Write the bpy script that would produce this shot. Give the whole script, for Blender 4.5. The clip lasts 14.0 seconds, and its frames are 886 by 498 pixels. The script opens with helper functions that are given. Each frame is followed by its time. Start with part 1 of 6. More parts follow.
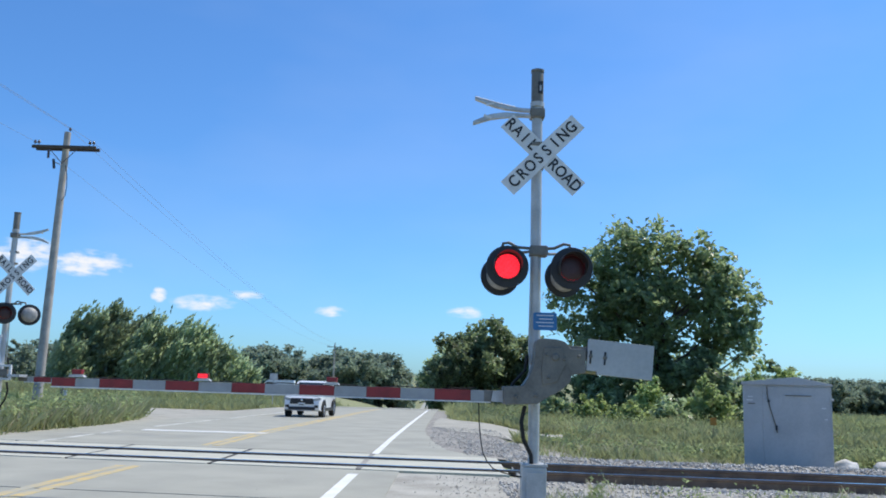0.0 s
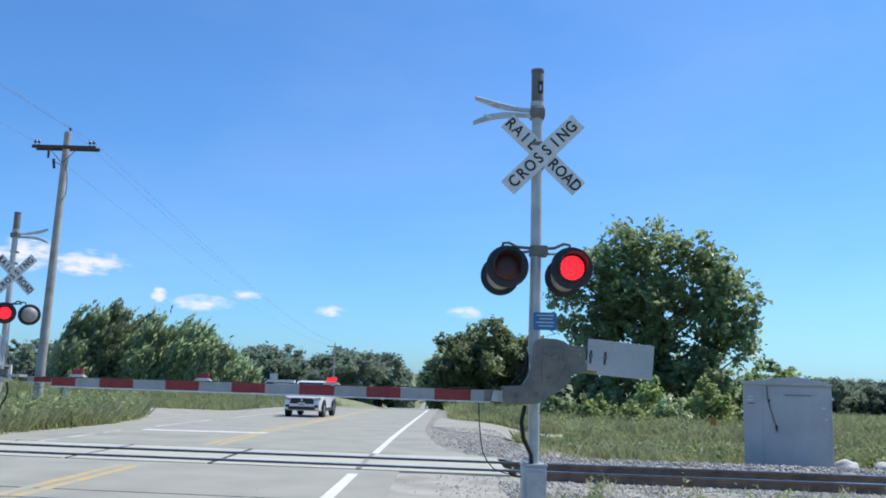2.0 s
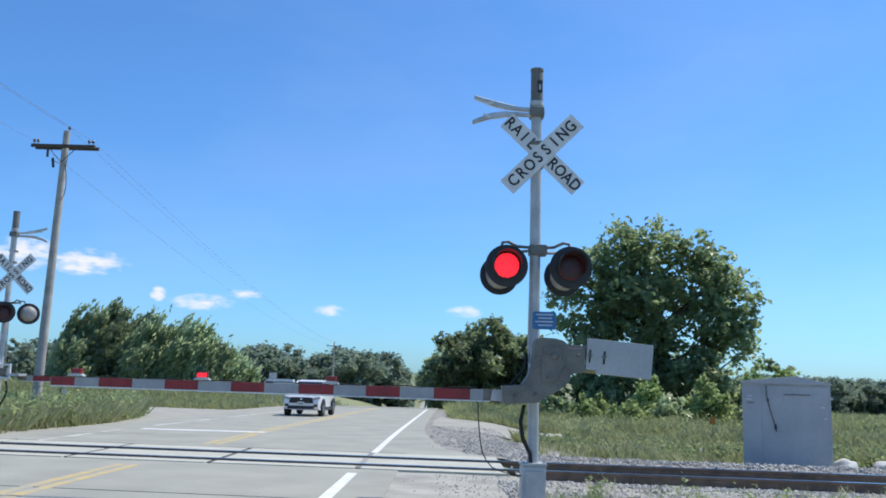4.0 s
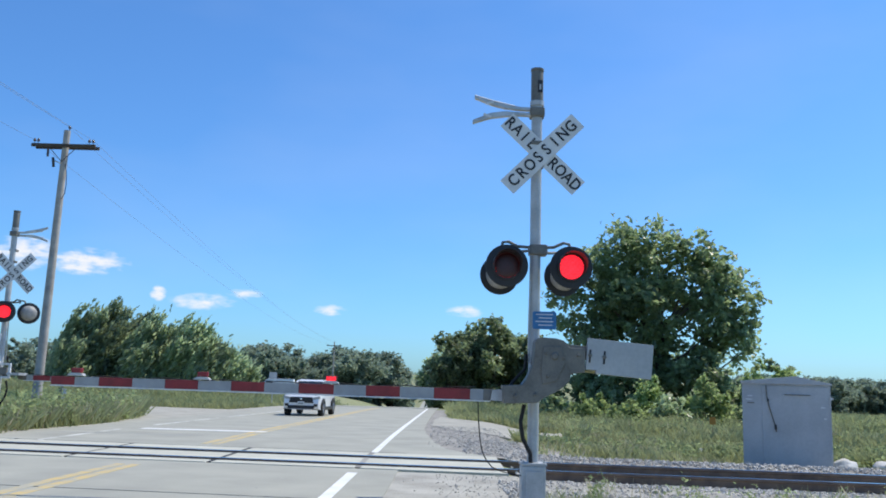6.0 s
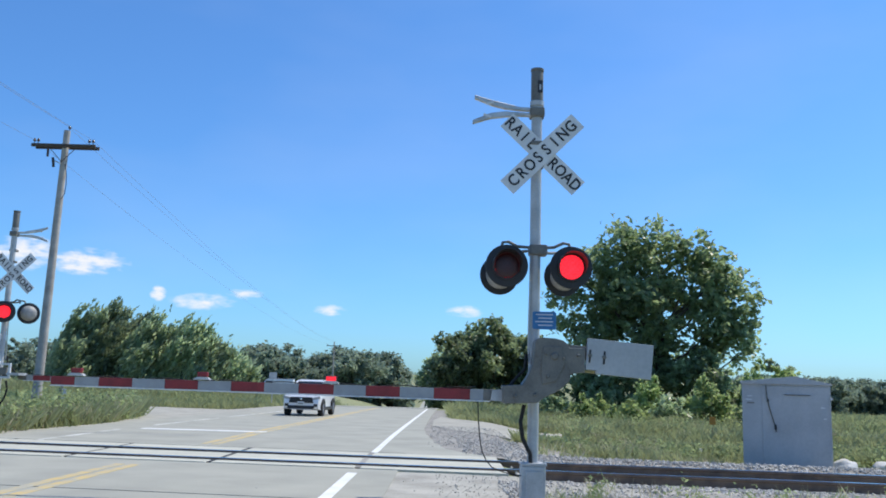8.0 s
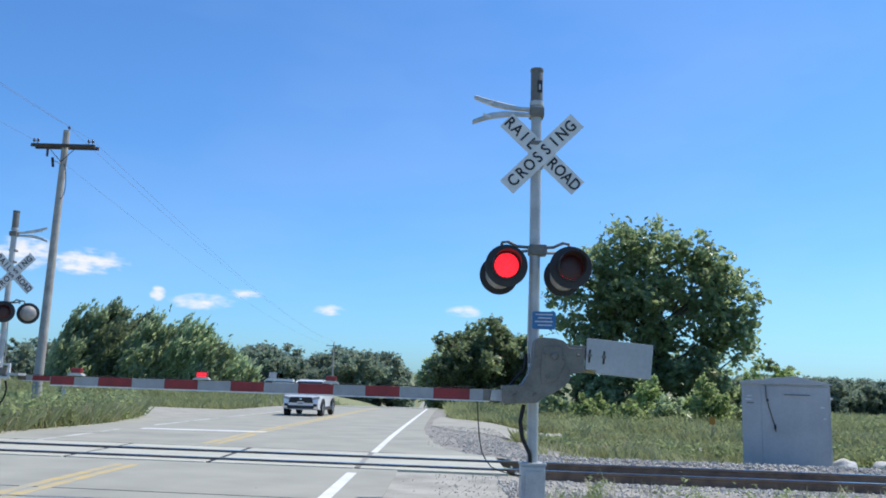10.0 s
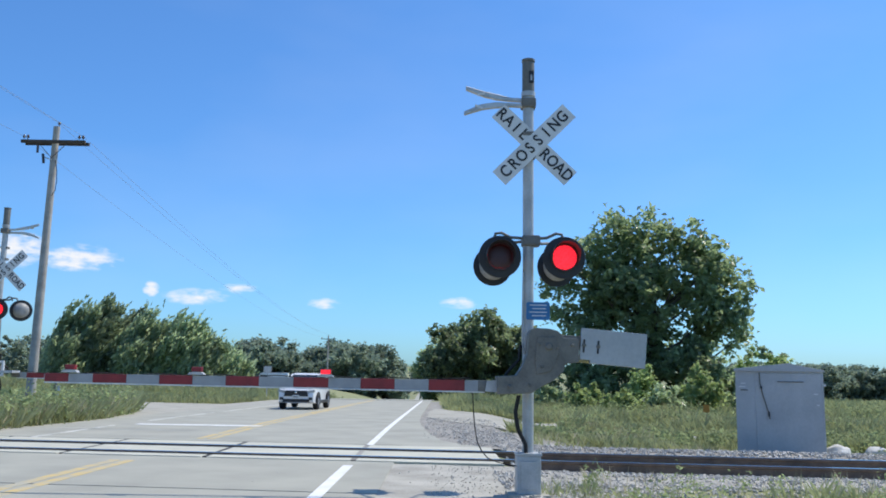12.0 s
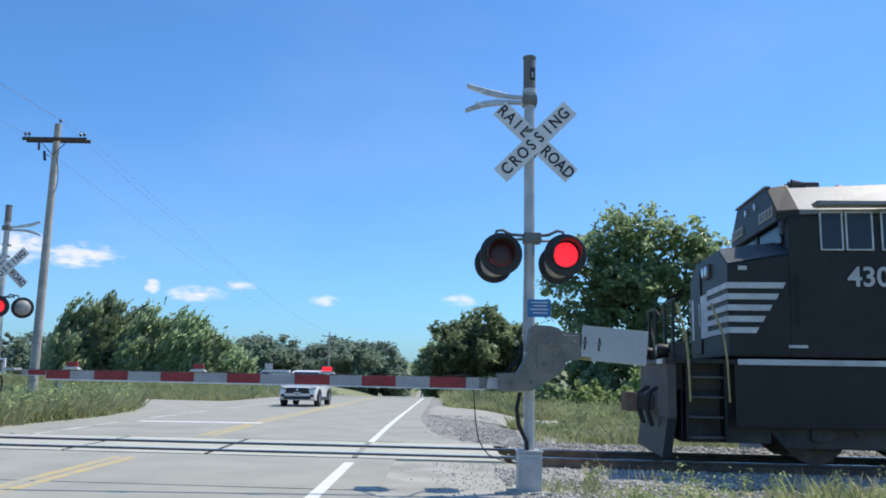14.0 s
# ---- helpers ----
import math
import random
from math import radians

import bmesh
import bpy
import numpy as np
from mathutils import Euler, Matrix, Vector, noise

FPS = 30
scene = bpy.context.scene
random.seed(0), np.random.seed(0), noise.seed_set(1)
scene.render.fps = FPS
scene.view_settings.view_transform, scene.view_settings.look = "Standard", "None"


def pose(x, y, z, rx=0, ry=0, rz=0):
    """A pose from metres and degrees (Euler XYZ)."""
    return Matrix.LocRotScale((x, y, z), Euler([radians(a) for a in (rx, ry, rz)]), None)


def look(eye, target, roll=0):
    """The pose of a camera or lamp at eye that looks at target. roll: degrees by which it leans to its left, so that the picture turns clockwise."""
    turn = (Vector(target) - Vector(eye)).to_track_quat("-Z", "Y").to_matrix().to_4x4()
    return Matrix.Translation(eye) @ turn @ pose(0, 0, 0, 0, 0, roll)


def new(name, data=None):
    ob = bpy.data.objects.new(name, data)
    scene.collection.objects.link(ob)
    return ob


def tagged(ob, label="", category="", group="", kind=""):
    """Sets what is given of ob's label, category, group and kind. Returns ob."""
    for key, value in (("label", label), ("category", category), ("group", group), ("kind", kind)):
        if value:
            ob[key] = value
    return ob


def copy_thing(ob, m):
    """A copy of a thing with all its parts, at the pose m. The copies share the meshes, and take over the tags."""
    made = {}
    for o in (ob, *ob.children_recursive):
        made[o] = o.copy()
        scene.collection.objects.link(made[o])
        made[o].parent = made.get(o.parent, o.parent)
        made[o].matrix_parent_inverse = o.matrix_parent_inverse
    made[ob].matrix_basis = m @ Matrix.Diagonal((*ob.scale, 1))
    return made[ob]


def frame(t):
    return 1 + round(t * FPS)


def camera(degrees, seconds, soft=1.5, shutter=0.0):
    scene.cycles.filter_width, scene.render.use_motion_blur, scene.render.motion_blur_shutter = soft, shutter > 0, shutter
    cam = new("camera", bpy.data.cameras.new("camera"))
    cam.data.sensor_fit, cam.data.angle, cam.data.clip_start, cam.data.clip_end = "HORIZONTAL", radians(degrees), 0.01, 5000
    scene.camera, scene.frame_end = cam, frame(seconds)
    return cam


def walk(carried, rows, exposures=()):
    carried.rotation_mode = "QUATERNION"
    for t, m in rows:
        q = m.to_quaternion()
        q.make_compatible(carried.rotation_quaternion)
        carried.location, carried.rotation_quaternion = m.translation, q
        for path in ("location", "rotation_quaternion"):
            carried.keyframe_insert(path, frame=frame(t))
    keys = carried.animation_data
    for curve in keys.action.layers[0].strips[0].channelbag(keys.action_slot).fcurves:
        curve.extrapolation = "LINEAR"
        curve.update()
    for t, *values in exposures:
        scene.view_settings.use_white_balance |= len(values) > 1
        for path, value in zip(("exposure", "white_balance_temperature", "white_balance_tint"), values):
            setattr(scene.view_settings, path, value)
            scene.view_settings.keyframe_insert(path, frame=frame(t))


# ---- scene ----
# Level crossing on a country road, seen from a waiting car.
# x runs along the track to the right, y along the road, the road surface is z = 0.

# ---------------------------------------------------------------- camera
EYE = Vector((0.0, 0.0, 1.33))


def gaze(yaw, tilt, roll):
    a, b = radians(yaw), radians(tilt)
    way = Vector((math.sin(a) * math.cos(b), math.cos(a) * math.cos(b), math.sin(b)))
    return look(EYE, EYE + way * 10, roll)


cam = camera(55.19, 14.0, soft=1.8)
walk(cam, [(t, gaze(y, p, r)) for t, y, p, r in (
    (0.0, -0.029, 9.229, 1.652),
    (0.5, -0.07, 9.136, 1.678),
    (1.0, -0.093, 9.155, 1.706),
    (1.5, -0.065, 9.227, 1.689),
    (2.0, -0.033, 9.217, 1.648),
    (2.5, -0.011, 9.201, 1.659),
    (3.0, 0.015, 9.207, 1.64),
    (5.5, 0.009, 9.1, 1.711),
    (6.0, 0.004, 9.155, 1.712),
    (6.5, 0.001, 9.189, 1.721),
    (7.0, 0.0, 9.161, 1.72),
    (7.5, 0.004, 9.14, 1.732),
    (8.0, 0.009, 9.163, 1.719),
    (10.5, 0.049, 9.155, 1.691),
    (10.7, 0.1, 9.07, 1.57),
    (11.0, 0.337, 8.733, 1.125),
    (11.5, 0.372, 8.573, 1.013),
    (12.0, 0.497, 8.619, 0.932),
    (12.5, 0.418, 8.341, 1.0),
    (13.0, 0.447, 8.454, 0.947),
    (13.5, 0.428, 8.411, 1.014),
    (14.0, 0.422, 8.432, 0.941),
)], exposures=((0.0, 0.12, 6500, 10), (14.0, 0.12, 6500, 10)))

# ---------------------------------------------------------------- world and sun
SUN = Vector((0.45, 0.24, 0.86)).normalized()
world = bpy.data.worlds.new("sky")
scene.world = world
world.use_nodes = True


def build_sky():
    nt = world.node_tree
    nd, ln = nt.nodes, nt.links
    bg = nd["Background"]
    sky = nd.new("ShaderNodeTexSky")
    sky.sky_type, sky.sun_disc = "NISHITA", False
    sky.sun_elevation = math.asin(SUN.z)
    sky.sun_rotation = math.atan2(SUN.x, SUN.y)
    sky.altitude, sky.air_density, sky.dust_density, sky.ozone_density = 200, 1.0, 0.9, 3.0

    def math_node(op, a, b=None, c=None):
        n = nd.new("ShaderNodeMath")
        n.operation = op
        for i, v in enumerate((a, b, c)):
            if v is None:
                continue
            if isinstance(v, (int, float)):
                n.inputs[i].default_value = v
            else:
                ln.new(v, n.inputs[i])
        return n.outputs[0]

    co = nd.new("ShaderNodeTexCoord")
    sep = nd.new("ShaderNodeSeparateXYZ")
    ln.new(co.outputs["Generated"], sep.inputs[0])
    depth = math_node("MAXIMUM", sep.outputs[1], 0.02)
    u = math_node("DIVIDE", sep.outputs[0], depth)
    v = math_node("DIVIDE", sep.outputs[2], depth)
    noi = nd.new("ShaderNodeTexNoise")
    noi.inputs["Scale"].default_value, noi.inputs["Detail"].default_value = 60, 9
    stretch = nd.new("ShaderNodeMapping")
    stretch.inputs["Scale"].default_value = (1, 1, 2.6)
    ln.new(co.outputs["Generated"], stretch.inputs[0])
    ln.new(stretch.outputs[0], noi.inputs["Vector"])
    total = None
    # small fair-weather clouds: azimuth and height as tangents, half sizes, strength
    for cu, cv, ru, rv, k in ((-0.50, 0.143, 0.06, 0.028, 1.15), (-0.425, 0.133, 0.07, 0.022, 1.1), (-0.335, 0.098, 0.013, 0.012, 1.3),
                              (-0.283, 0.090, 0.055, 0.014, 1.0), (-0.233, 0.100, 0.034, 0.009, 0.95), (-0.130, 0.084, 0.028, 0.009, 1.0),
                              (0.028, 0.087, 0.03, 0.010, 1.0), (-0.056, 0.064, 0.018, 0.005, 0.4), (-0.412, 0.122, 0.03, 0.006, 0.6),
                              (-0.225, 0.146, 0.04, 0.010, 0.28), (0.045, 0.160, 0.03, 0.016, 0.35), (-0.24, 0.168, 0.03, 0.014, 0.2)):
        du = math_node("DIVIDE", math_node("SUBTRACT", u, cu), ru)
        dv = math_node("DIVIDE", math_node("SUBTRACT", v, cv), rv)
        r2 = math_node("ADD", math_node("MULTIPLY", du, du), math_node("MULTIPLY", dv, dv))
        blob = math_node("MULTIPLY", math_node("MAXIMUM", math_node("SUBTRACT", 1.15, r2), 0.0), k)
        total = blob if total is None else math_node("MAXIMUM", total, blob)
    ramp = nd.new("ShaderNodeMapRange")
    ramp.interpolation_type = "SMOOTHSTEP"
    ramp.inputs["From Min"].default_value, ramp.inputs["From Max"].default_value = 0.24, 0.80
    ln.new(math_node("MULTIPLY", total, noi.outputs["Fac"]), ramp.inputs["Value"])
    # thin high haze veils
    veil = nd.new("ShaderNodeTexNoise")
    veil.inputs["Scale"].default_value, veil.inputs["Detail"].default_value = 2.2, 4
    ln.new(stretch.outputs[0], veil.inputs["Vector"])
    vr = nd.new("ShaderNodeMapRange")
    vr.inputs["From Min"].default_value, vr.inputs["From Max"].default_value, vr.inputs["To Max"].default_value = 0.45, 0.8, 0.10
    ln.new(veil.outputs["Fac"], vr.inputs["Value"])
    fac = math_node("MAXIMUM", math_node("MULTIPLY", ramp.outputs[0], 0.92), vr.outputs[0])
    mix = nd.new("ShaderNodeMix")
    mix.data_type = "RGBA"
    mix.inputs[7].default_value = (CLOUD, CLOUD, CLOUD * 1.02, 1)
    ln.new(fac, mix.inputs[0])
    tint = nd.new("ShaderNodeMix")
    tint.data_type, tint.blend_type = "RGBA", "MULTIPLY"
    tint.inputs[0].default_value = 1.0
    tint.inputs[7].default_value = SKY_TINT
    ln.new(sky.outputs[0], tint.inputs[6])
    ln.new(tint.outputs[2], mix.inputs[6])
    ln.new(mix.outputs[2], bg.inputs[0])
    bg.inputs[1].default_value = SKY_STRENGTH


SKY_STRENGTH, CLOUD, SKY_TINT = 0.147, 6.0, (0.46, 0.80, 1.14, 1)
build_sky()
lamp = bpy.data.lights.new("sun", "SUN")
lamp.energy, lamp.angle, lamp.color = 3.9, radians(0.53), (1.0, 0.93, 0.80)
sun = new("sun", lamp)
sun.matrix_world = look(SUN * 50, (0, 0, 0))


# ---------------------------------------------------------------- materials
def material(name, base, rough=0.6, metal=0.0, dark=None, scale=4.0, fine=60.0, bump=0.15, spread=0.5, island=0.0, glow=None, gloss=0.5, size=0.01, sheer=0.0):
    """Base colour varied at two scales towards dark, with fine relief. island: how far each loose piece differs."""
    m = bpy.data.materials.new(name)
    m.use_nodes = True
    nd, ln = m.node_tree.nodes, m.node_tree.links
    p = nd["Principled BSDF"]
    p.inputs["Roughness"].default_value, p.inputs["Metallic"].default_value = rough, metal
    p.inputs["Specular IOR Level"].default_value = gloss
    dark = dark or tuple(c * 0.72 for c in base)
    co = nd.new("ShaderNodeTexCoord")
    big, small = nd.new("ShaderNodeTexNoise"), nd.new("ShaderNodeTexNoise")
    for n, s, d in ((big, scale, 5), (small, fine, 3)):
        n.inputs["Scale"].default_value, n.inputs["Detail"].default_value = s, d
        ln.new(co.outputs["Object"], n.inputs["Vector"])
    add = nd.new("ShaderNodeMath")
    add.operation = "MULTIPLY_ADD"
    ln.new(small.outputs["Fac"], add.inputs[0])
    add.inputs[1].default_value = 0.45
    ln.new(big.outputs["Fac"], add.inputs[2])
    ramp = nd.new("ShaderNodeMapRange")
    ramp.inputs["From Min"].default_value, ramp.inputs["From Max"].default_value = 0.72 - spread * 0.4, 0.72 + spread * 0.4
    ln.new(add.outputs[0], ramp.inputs["Value"])
    mix = nd.new("ShaderNodeMix")
    mix.data_type = "RGBA"
    mix.inputs[6].default_value, mix.inputs[7].default_value = (*dark, 1), (*base, 1)
    ln.new(ramp.outputs[0], mix.inputs[0])
    colour = mix.outputs[2]
    if island:
        geo, info, hsv = nd.new("ShaderNodeNewGeometry"), nd.new("ShaderNodeObjectInfo"), nd.new("ShaderNodeHueSaturation")
        both = nd.new("ShaderNodeMath")
        both.operation = "ADD"
        ln.new(geo.outputs["Random Per Island"], both.inputs[0])
        ln.new(info.outputs["Random"], both.inputs[1])
        mr = nd.new("ShaderNodeMapRange")
        mr.inputs["From Max"].default_value = 2.0
        mr.inputs["To Min"].default_value, mr.inputs["To Max"].default_value = 1 - island, 1 + island
        ln.new(both.outputs[0], mr.inputs["Value"])
        ln.new(mr.outputs[0], hsv.inputs["Value"])
        ln.new(colour, hsv.inputs["Color"])
        colour = hsv.outputs[0]
    ln.new(colour, p.inputs["Base Color"])
    if bump:
        b = nd.new("ShaderNodeBump")
        b.inputs["Strength"].default_value, b.inputs["Distance"].default_value = bump, size
        ln.new(small.outputs["Fac"], b.inputs["Height"])
        ln.new(b.outputs[0], p.inputs["Normal"])
    if glow:
        p.inputs["Emission Color"].default_value, p.inputs["Emission Strength"].default_value = (*glow[:3], 1), glow[3]
    if sheer:
        t, s = nd.new("ShaderNodeBsdfTranslucent"), nd.new("ShaderNodeMixShader")
        through_leaf = nd.new("ShaderNodeHueSaturation")
        through_leaf.inputs["Value"].default_value = 2.1
        ln.new(colour, through_leaf.inputs["Color"])
        ln.new(through_leaf.outputs[0], t.inputs[0])
        s.inputs[0].default_value = sheer
        ln.new(p.outputs[0], s.inputs[1])
        ln.new(t.outputs[0], s.inputs[2])
        ln.new(s.outputs[0], nd["Material Output"].inputs[0])
    return m


def glass(name, tint=(0.02, 0.025, 0.03), rough=0.05):
    m = bpy.data.materials.new(name)
    m.use_nodes = True
    p = m.node_tree.nodes["Principled BSDF"]
    p.inputs["Base Color"].default_value, p.inputs["Roughness"].default_value = (*tint, 1), rough
    p.inputs["Specular IOR Level"].default_value = 0.6
    return m


GRASS = material("meadow", (0.27, 0.27, 0.135), 0.9, dark=(0.18, 0.20, 0.09), scale=0.35, fine=9, bump=0.6, size=0.06)
CONCRETE = material("road_concrete", (0.39, 0.38, 0.315), 0.85, dark=(0.305, 0.30, 0.252), scale=0.9, fine=45, bump=0.2)
PANEL = material("panel_concrete", (0.55, 0.535, 0.44), 0.85, dark=(0.44, 0.43, 0.36), scale=1.5, fine=60, bump=0.2, island=0.05)
SEAL = material("joint_sealer", (0.05, 0.05, 0.05), 0.9)
GRAVEL = material("crushed_stone_bed", (0.47, 0.45, 0.39), 0.95, dark=(0.29, 0.275, 0.235), scale=1.4, fine=38, bump=0.45, size=0.02)
COARSE_GRAVEL = material("dark_loose_gravel", (0.36, 0.34, 0.30), 0.95, dark=(0.20, 0.19, 0.17), scale=2, fine=22, bump=0.5, size=0.03)
DIRT = material("pale_dirt", (0.43, 0.41, 0.35), 0.95, dark=(0.31, 0.295, 0.245), scale=1.2, fine=25, bump=0.5, size=0.02)
STONE = material("ballast_stone", (0.56, 0.53, 0.475), 0.9, dark=(0.34, 0.32, 0.285), scale=6, fine=40, island=0.35)
WHITE_LINE = material("white_road_paint", (0.86, 0.86, 0.83), 0.7, dark=(0.62, 0.61, 0.58), scale=3, fine=40, spread=0.9)
YELLOW_LINE = material("worn_yellow_paint", (0.58, 0.43, 0.17), 0.8, dark=(0.40, 0.375, 0.29), scale=3.0, fine=34, spread=0.3)
RAIL_STEEL = material("polished_rail_head", (0.72, 0.72, 0.72), 0.22, 1.0, scale=3, bump=0.03)
RUST = material("rusty_rail_web", (0.24, 0.17, 0.125), 0.9, dark=(0.14, 0.105, 0.085), scale=5, gloss=0.15)
TIE_WOOD = material("creosoted_tie_wood", (0.10, 0.085, 0.07), 0.95, dark=(0.04, 0.035, 0.03), scale=7, fine=40, bump=0.5)
GALV = material("galvanised_paint", (0.52, 0.53, 0.525), 0.5, 0.25, dark=(0.38, 0.385, 0.38), scale=5, fine=50, bump=0.06)
ALUMINIUM = material("weathered_aluminium", (0.62, 0.62, 0.60), 0.45, 0.5, dark=(0.40, 0.40, 0.385), scale=6, fine=70, bump=0.08)
CASTING = material("grey_gate_casting", (0.20, 0.19, 0.165), 0.6, 0.1, dark=(0.125, 0.12, 0.105), scale=5, fine=40, bump=0.2)
CASE_PAINT = material("pale_case_paint", (0.46, 0.475, 0.48), 0.55, dark=(0.36, 0.375, 0.385), scale=1.5, fine=25, bump=0.06)
SIGN_WHITE = material("sign_white", (0.74, 0.75, 0.74), 0.5, dark=(0.60, 0.61, 0.60), scale=6, fine=60, bump=0.03)
BLACK = material("matt_black_paint", (0.018, 0.018, 0.02), 0.55, dark=(0.03, 0.03, 0.032), scale=6, bump=0.05)
RUBBER = material("black_rubber", (0.015, 0.015, 0.015), 0.75)
RED_SHEET = material("red_reflective_sheet", (0.30, 0.028, 0.03), 0.5, dark=(0.2, 0.02, 0.022), scale=8, fine=90, bump=0.1)
WHITE_SHEET = material("silver_reflective_sheet", (0.36, 0.37, 0.37), 0.5, dark=(0.29, 0.30, 0.30), scale=8, fine=90, bump=0.1)
BLUE_SIGN = material("blue_sign_face", (0.04, 0.19, 0.42), 0.45, scale=9, bump=0.02)
LENS_DARK = material("unlit_red_lens", (0.06, 0.012, 0.012), 0.18, scale=30, fine=120, bump=0.3)
FADED_LINE = material("faded_white_paint", (0.66, 0.65, 0.61), 0.8, dark=(0.36, 0.355, 0.31), scale=1.3, fine=30, spread=0.35)
LENS_LIT = material("lit_red_lens", (0.10, 0.002, 0.004), 0.5, glow=(1.0, 0.022, 0.042, 1.25), bump=0)


def led_dots(m):
    """The glow comes from many small diodes close together."""
    nd, ln = m.node_tree.nodes, m.node_tree.links
    vor, co, mr = nd.new("ShaderNodeTexVoronoi"), nd.new("ShaderNodeTexCoord"), nd.new("ShaderNodeMapRange")
    vor.inputs["Scale"].default_value = 62
    mr.inputs["From Max"].default_value, mr.inputs["To Min"].default_value, mr.inputs["To Max"].default_value = 0.75, 2.3, 0.75
    ln.new(co.outputs["Object"], vor.inputs["Vector"])
    ln.new(vor.outputs["Distance"], mr.inputs["Value"])
    ln.new(mr.outputs[0], nd["Principled BSDF"].inputs["Emission Strength"])


led_dots(LENS_LIT)
LENS_GREY = material("dusty_lamp_back", (0.36, 0.35, 0.33), 0.5, dark=(0.24, 0.235, 0.22), scale=9)
POLE_WOOD = material("weathered_pole_wood", (0.50, 0.46, 0.41), 0.9, dark=(0.33, 0.30, 0.265), scale=3, fine=30, bump=0.4)
ARM_WOOD = material("dark_crossarm_wood", (0.11, 0.08, 0.06), 0.9, scale=5, fine=40)
CERAMIC = material("brown_insulator", (0.12, 0.09, 0.08), 0.25)
WIRE = material("line_wire", (0.30, 0.32, 0.35), 0.6, 0.3)
WHITE_ROCK = material("white_rock", (0.74, 0.72, 0.68), 0.9, dark=(0.5, 0.48, 0.44), scale=4, fine=30, bump=0.5)
BARK = material("tree_bark", (0.16, 0.13, 0.10), 0.95, dark=(0.07, 0.06, 0.05), scale=4, fine=25, bump=0.6, size=0.03)
LEAF = material("poplar_leaf", (0.21, 0.26, 0.135), 0.36, dark=(0.125, 0.165, 0.08), scale=0.6, fine=5, bump=0, island=0.55, sheer=0.55, gloss=0.75)
LEAF_PALE = material("silver_leaf", (0.28, 0.335, 0.20), 0.36, dark=(0.175, 0.225, 0.12), scale=0.6, fine=5, bump=0, island=0.5, sheer=0.5, gloss=0.7)
# paler, bluer and flatter than the near leaves: distance haze painted into the colour
LEAF_HAZED = material("haze_tinted_leaf", (0.22, 0.27, 0.20), 0.6, dark=(0.165, 0.21, 0.155), scale=0.15, fine=2, bump=0, island=0.3, sheer=0.45)
SHRUB = material("bright_shrub_leaf", (0.29, 0.35, 0.15), 0.5, dark=(0.19, 0.25, 0.095), scale=0.8, fine=5, bump=0, island=0.3, sheer=0.5)
BLADE = material("grass_blade", (0.30, 0.315, 0.16), 0.7, dark=(0.20, 0.22, 0.10), scale=0.4, fine=4, bump=0, island=0.4, sheer=0.35)
DRY = material("dry_weed_stem", (0.45, 0.40, 0.27), 0.8, dark=(0.33, 0.29, 0.19), scale=0.7, fine=5, bump=0, island=0.4, sheer=0.45)
WEED = material("dull_weed_leaf", (0.25, 0.29, 0.14), 0.8, dark=(0.165, 0.195, 0.09), scale=0.7, fine=5, bump=0, island=0.4, sheer=0.45, gloss=0.2)
CAR_PAINT = material("white_car_paint", (0.80, 0.81, 0.82), 0.22, 0.0, dark=(0.76, 0.77, 0.78), scale=2, bump=0, gloss=0.7)
CAR_TRIM = material("black_car_trim", (0.02, 0.02, 0.022), 0.45, scale=5, bump=0.05)
GLASS = glass("dark_car_glass")
CHROME = material("bright_chrome", (0.75, 0.75, 0.76), 0.12, 1.0, bump=0)
HEADLAMP = material("clear_headlamp", (0.55, 0.57, 0.6), 0.08, 0.3, bump=0)
RIM = material("silver_wheel_rim", (0.5, 0.5, 0.51), 0.3, 0.8, bump=0)
LOCO_BLACK = material("dusty_black_loco_paint", (0.018, 0.0183, 0.0195), 0.5, dark=(0.036, 0.0345, 0.032), scale=1.2, fine=18, bump=0.05, spread=0.8, gloss=0.3)
LOCO_GREY = material("grimy_loco_underframe", (0.13, 0.12, 0.105), 0.85, dark=(0.07, 0.066, 0.06), scale=2, fine=20, bump=0.3)
LOCO_WHITE = material("white_loco_stripe", (0.62, 0.63, 0.63), 0.55, dark=(0.45, 0.45, 0.45), scale=3, fine=20, bump=0.03)
LOCO_ROOF = material("grey_loco_roof", (0.26, 0.265, 0.275), 0.5, dark=(0.17, 0.175, 0.18), scale=1.5, fine=15, bump=0.05)
RAIL_YELLOW = material("dull_yellow_handrail", (0.42, 0.36, 0.16), 0.6, dark=(0.28, 0.23, 0.11), scale=4)
AMBER = material("amber_number_glass", (0.35, 0.24, 0.10), 0.3, bump=0)
DARK_GLASS = glass("loco_window_glass", (0.012, 0.016, 0.03), 0.3)


# ---------------------------------------------------------------- mesh helpers
def part(name, bm, mat, parent=None, label="", at=(0, 0, 0), smooth=None, rot=(0, 0, 0)):
    """Links a bmesh as one mesh object under a thing or a part. smooth: edge angle in degrees below which it is shaded smooth."""
    me = bpy.data.meshes.new(name)
    if smooth:
        bm.normal_update()
        lim = radians(smooth)
        for f in bm.faces:
            f.smooth = True
        for e in bm.edges:
            if len(e.link_faces) == 2 and e.calc_face_angle(0) > lim:
                e.smooth = False
    bm.to_mesh(me)
    bm.free()
    for m in (mat if isinstance(mat, (list, tuple)) else (mat,)):
        me.materials.append(m)
    ob = new(name, me)
    ob.parent = parent
    ob.matrix_basis = pose(*at, *rot)
    if label:
        ob["label"] = label
    return ob


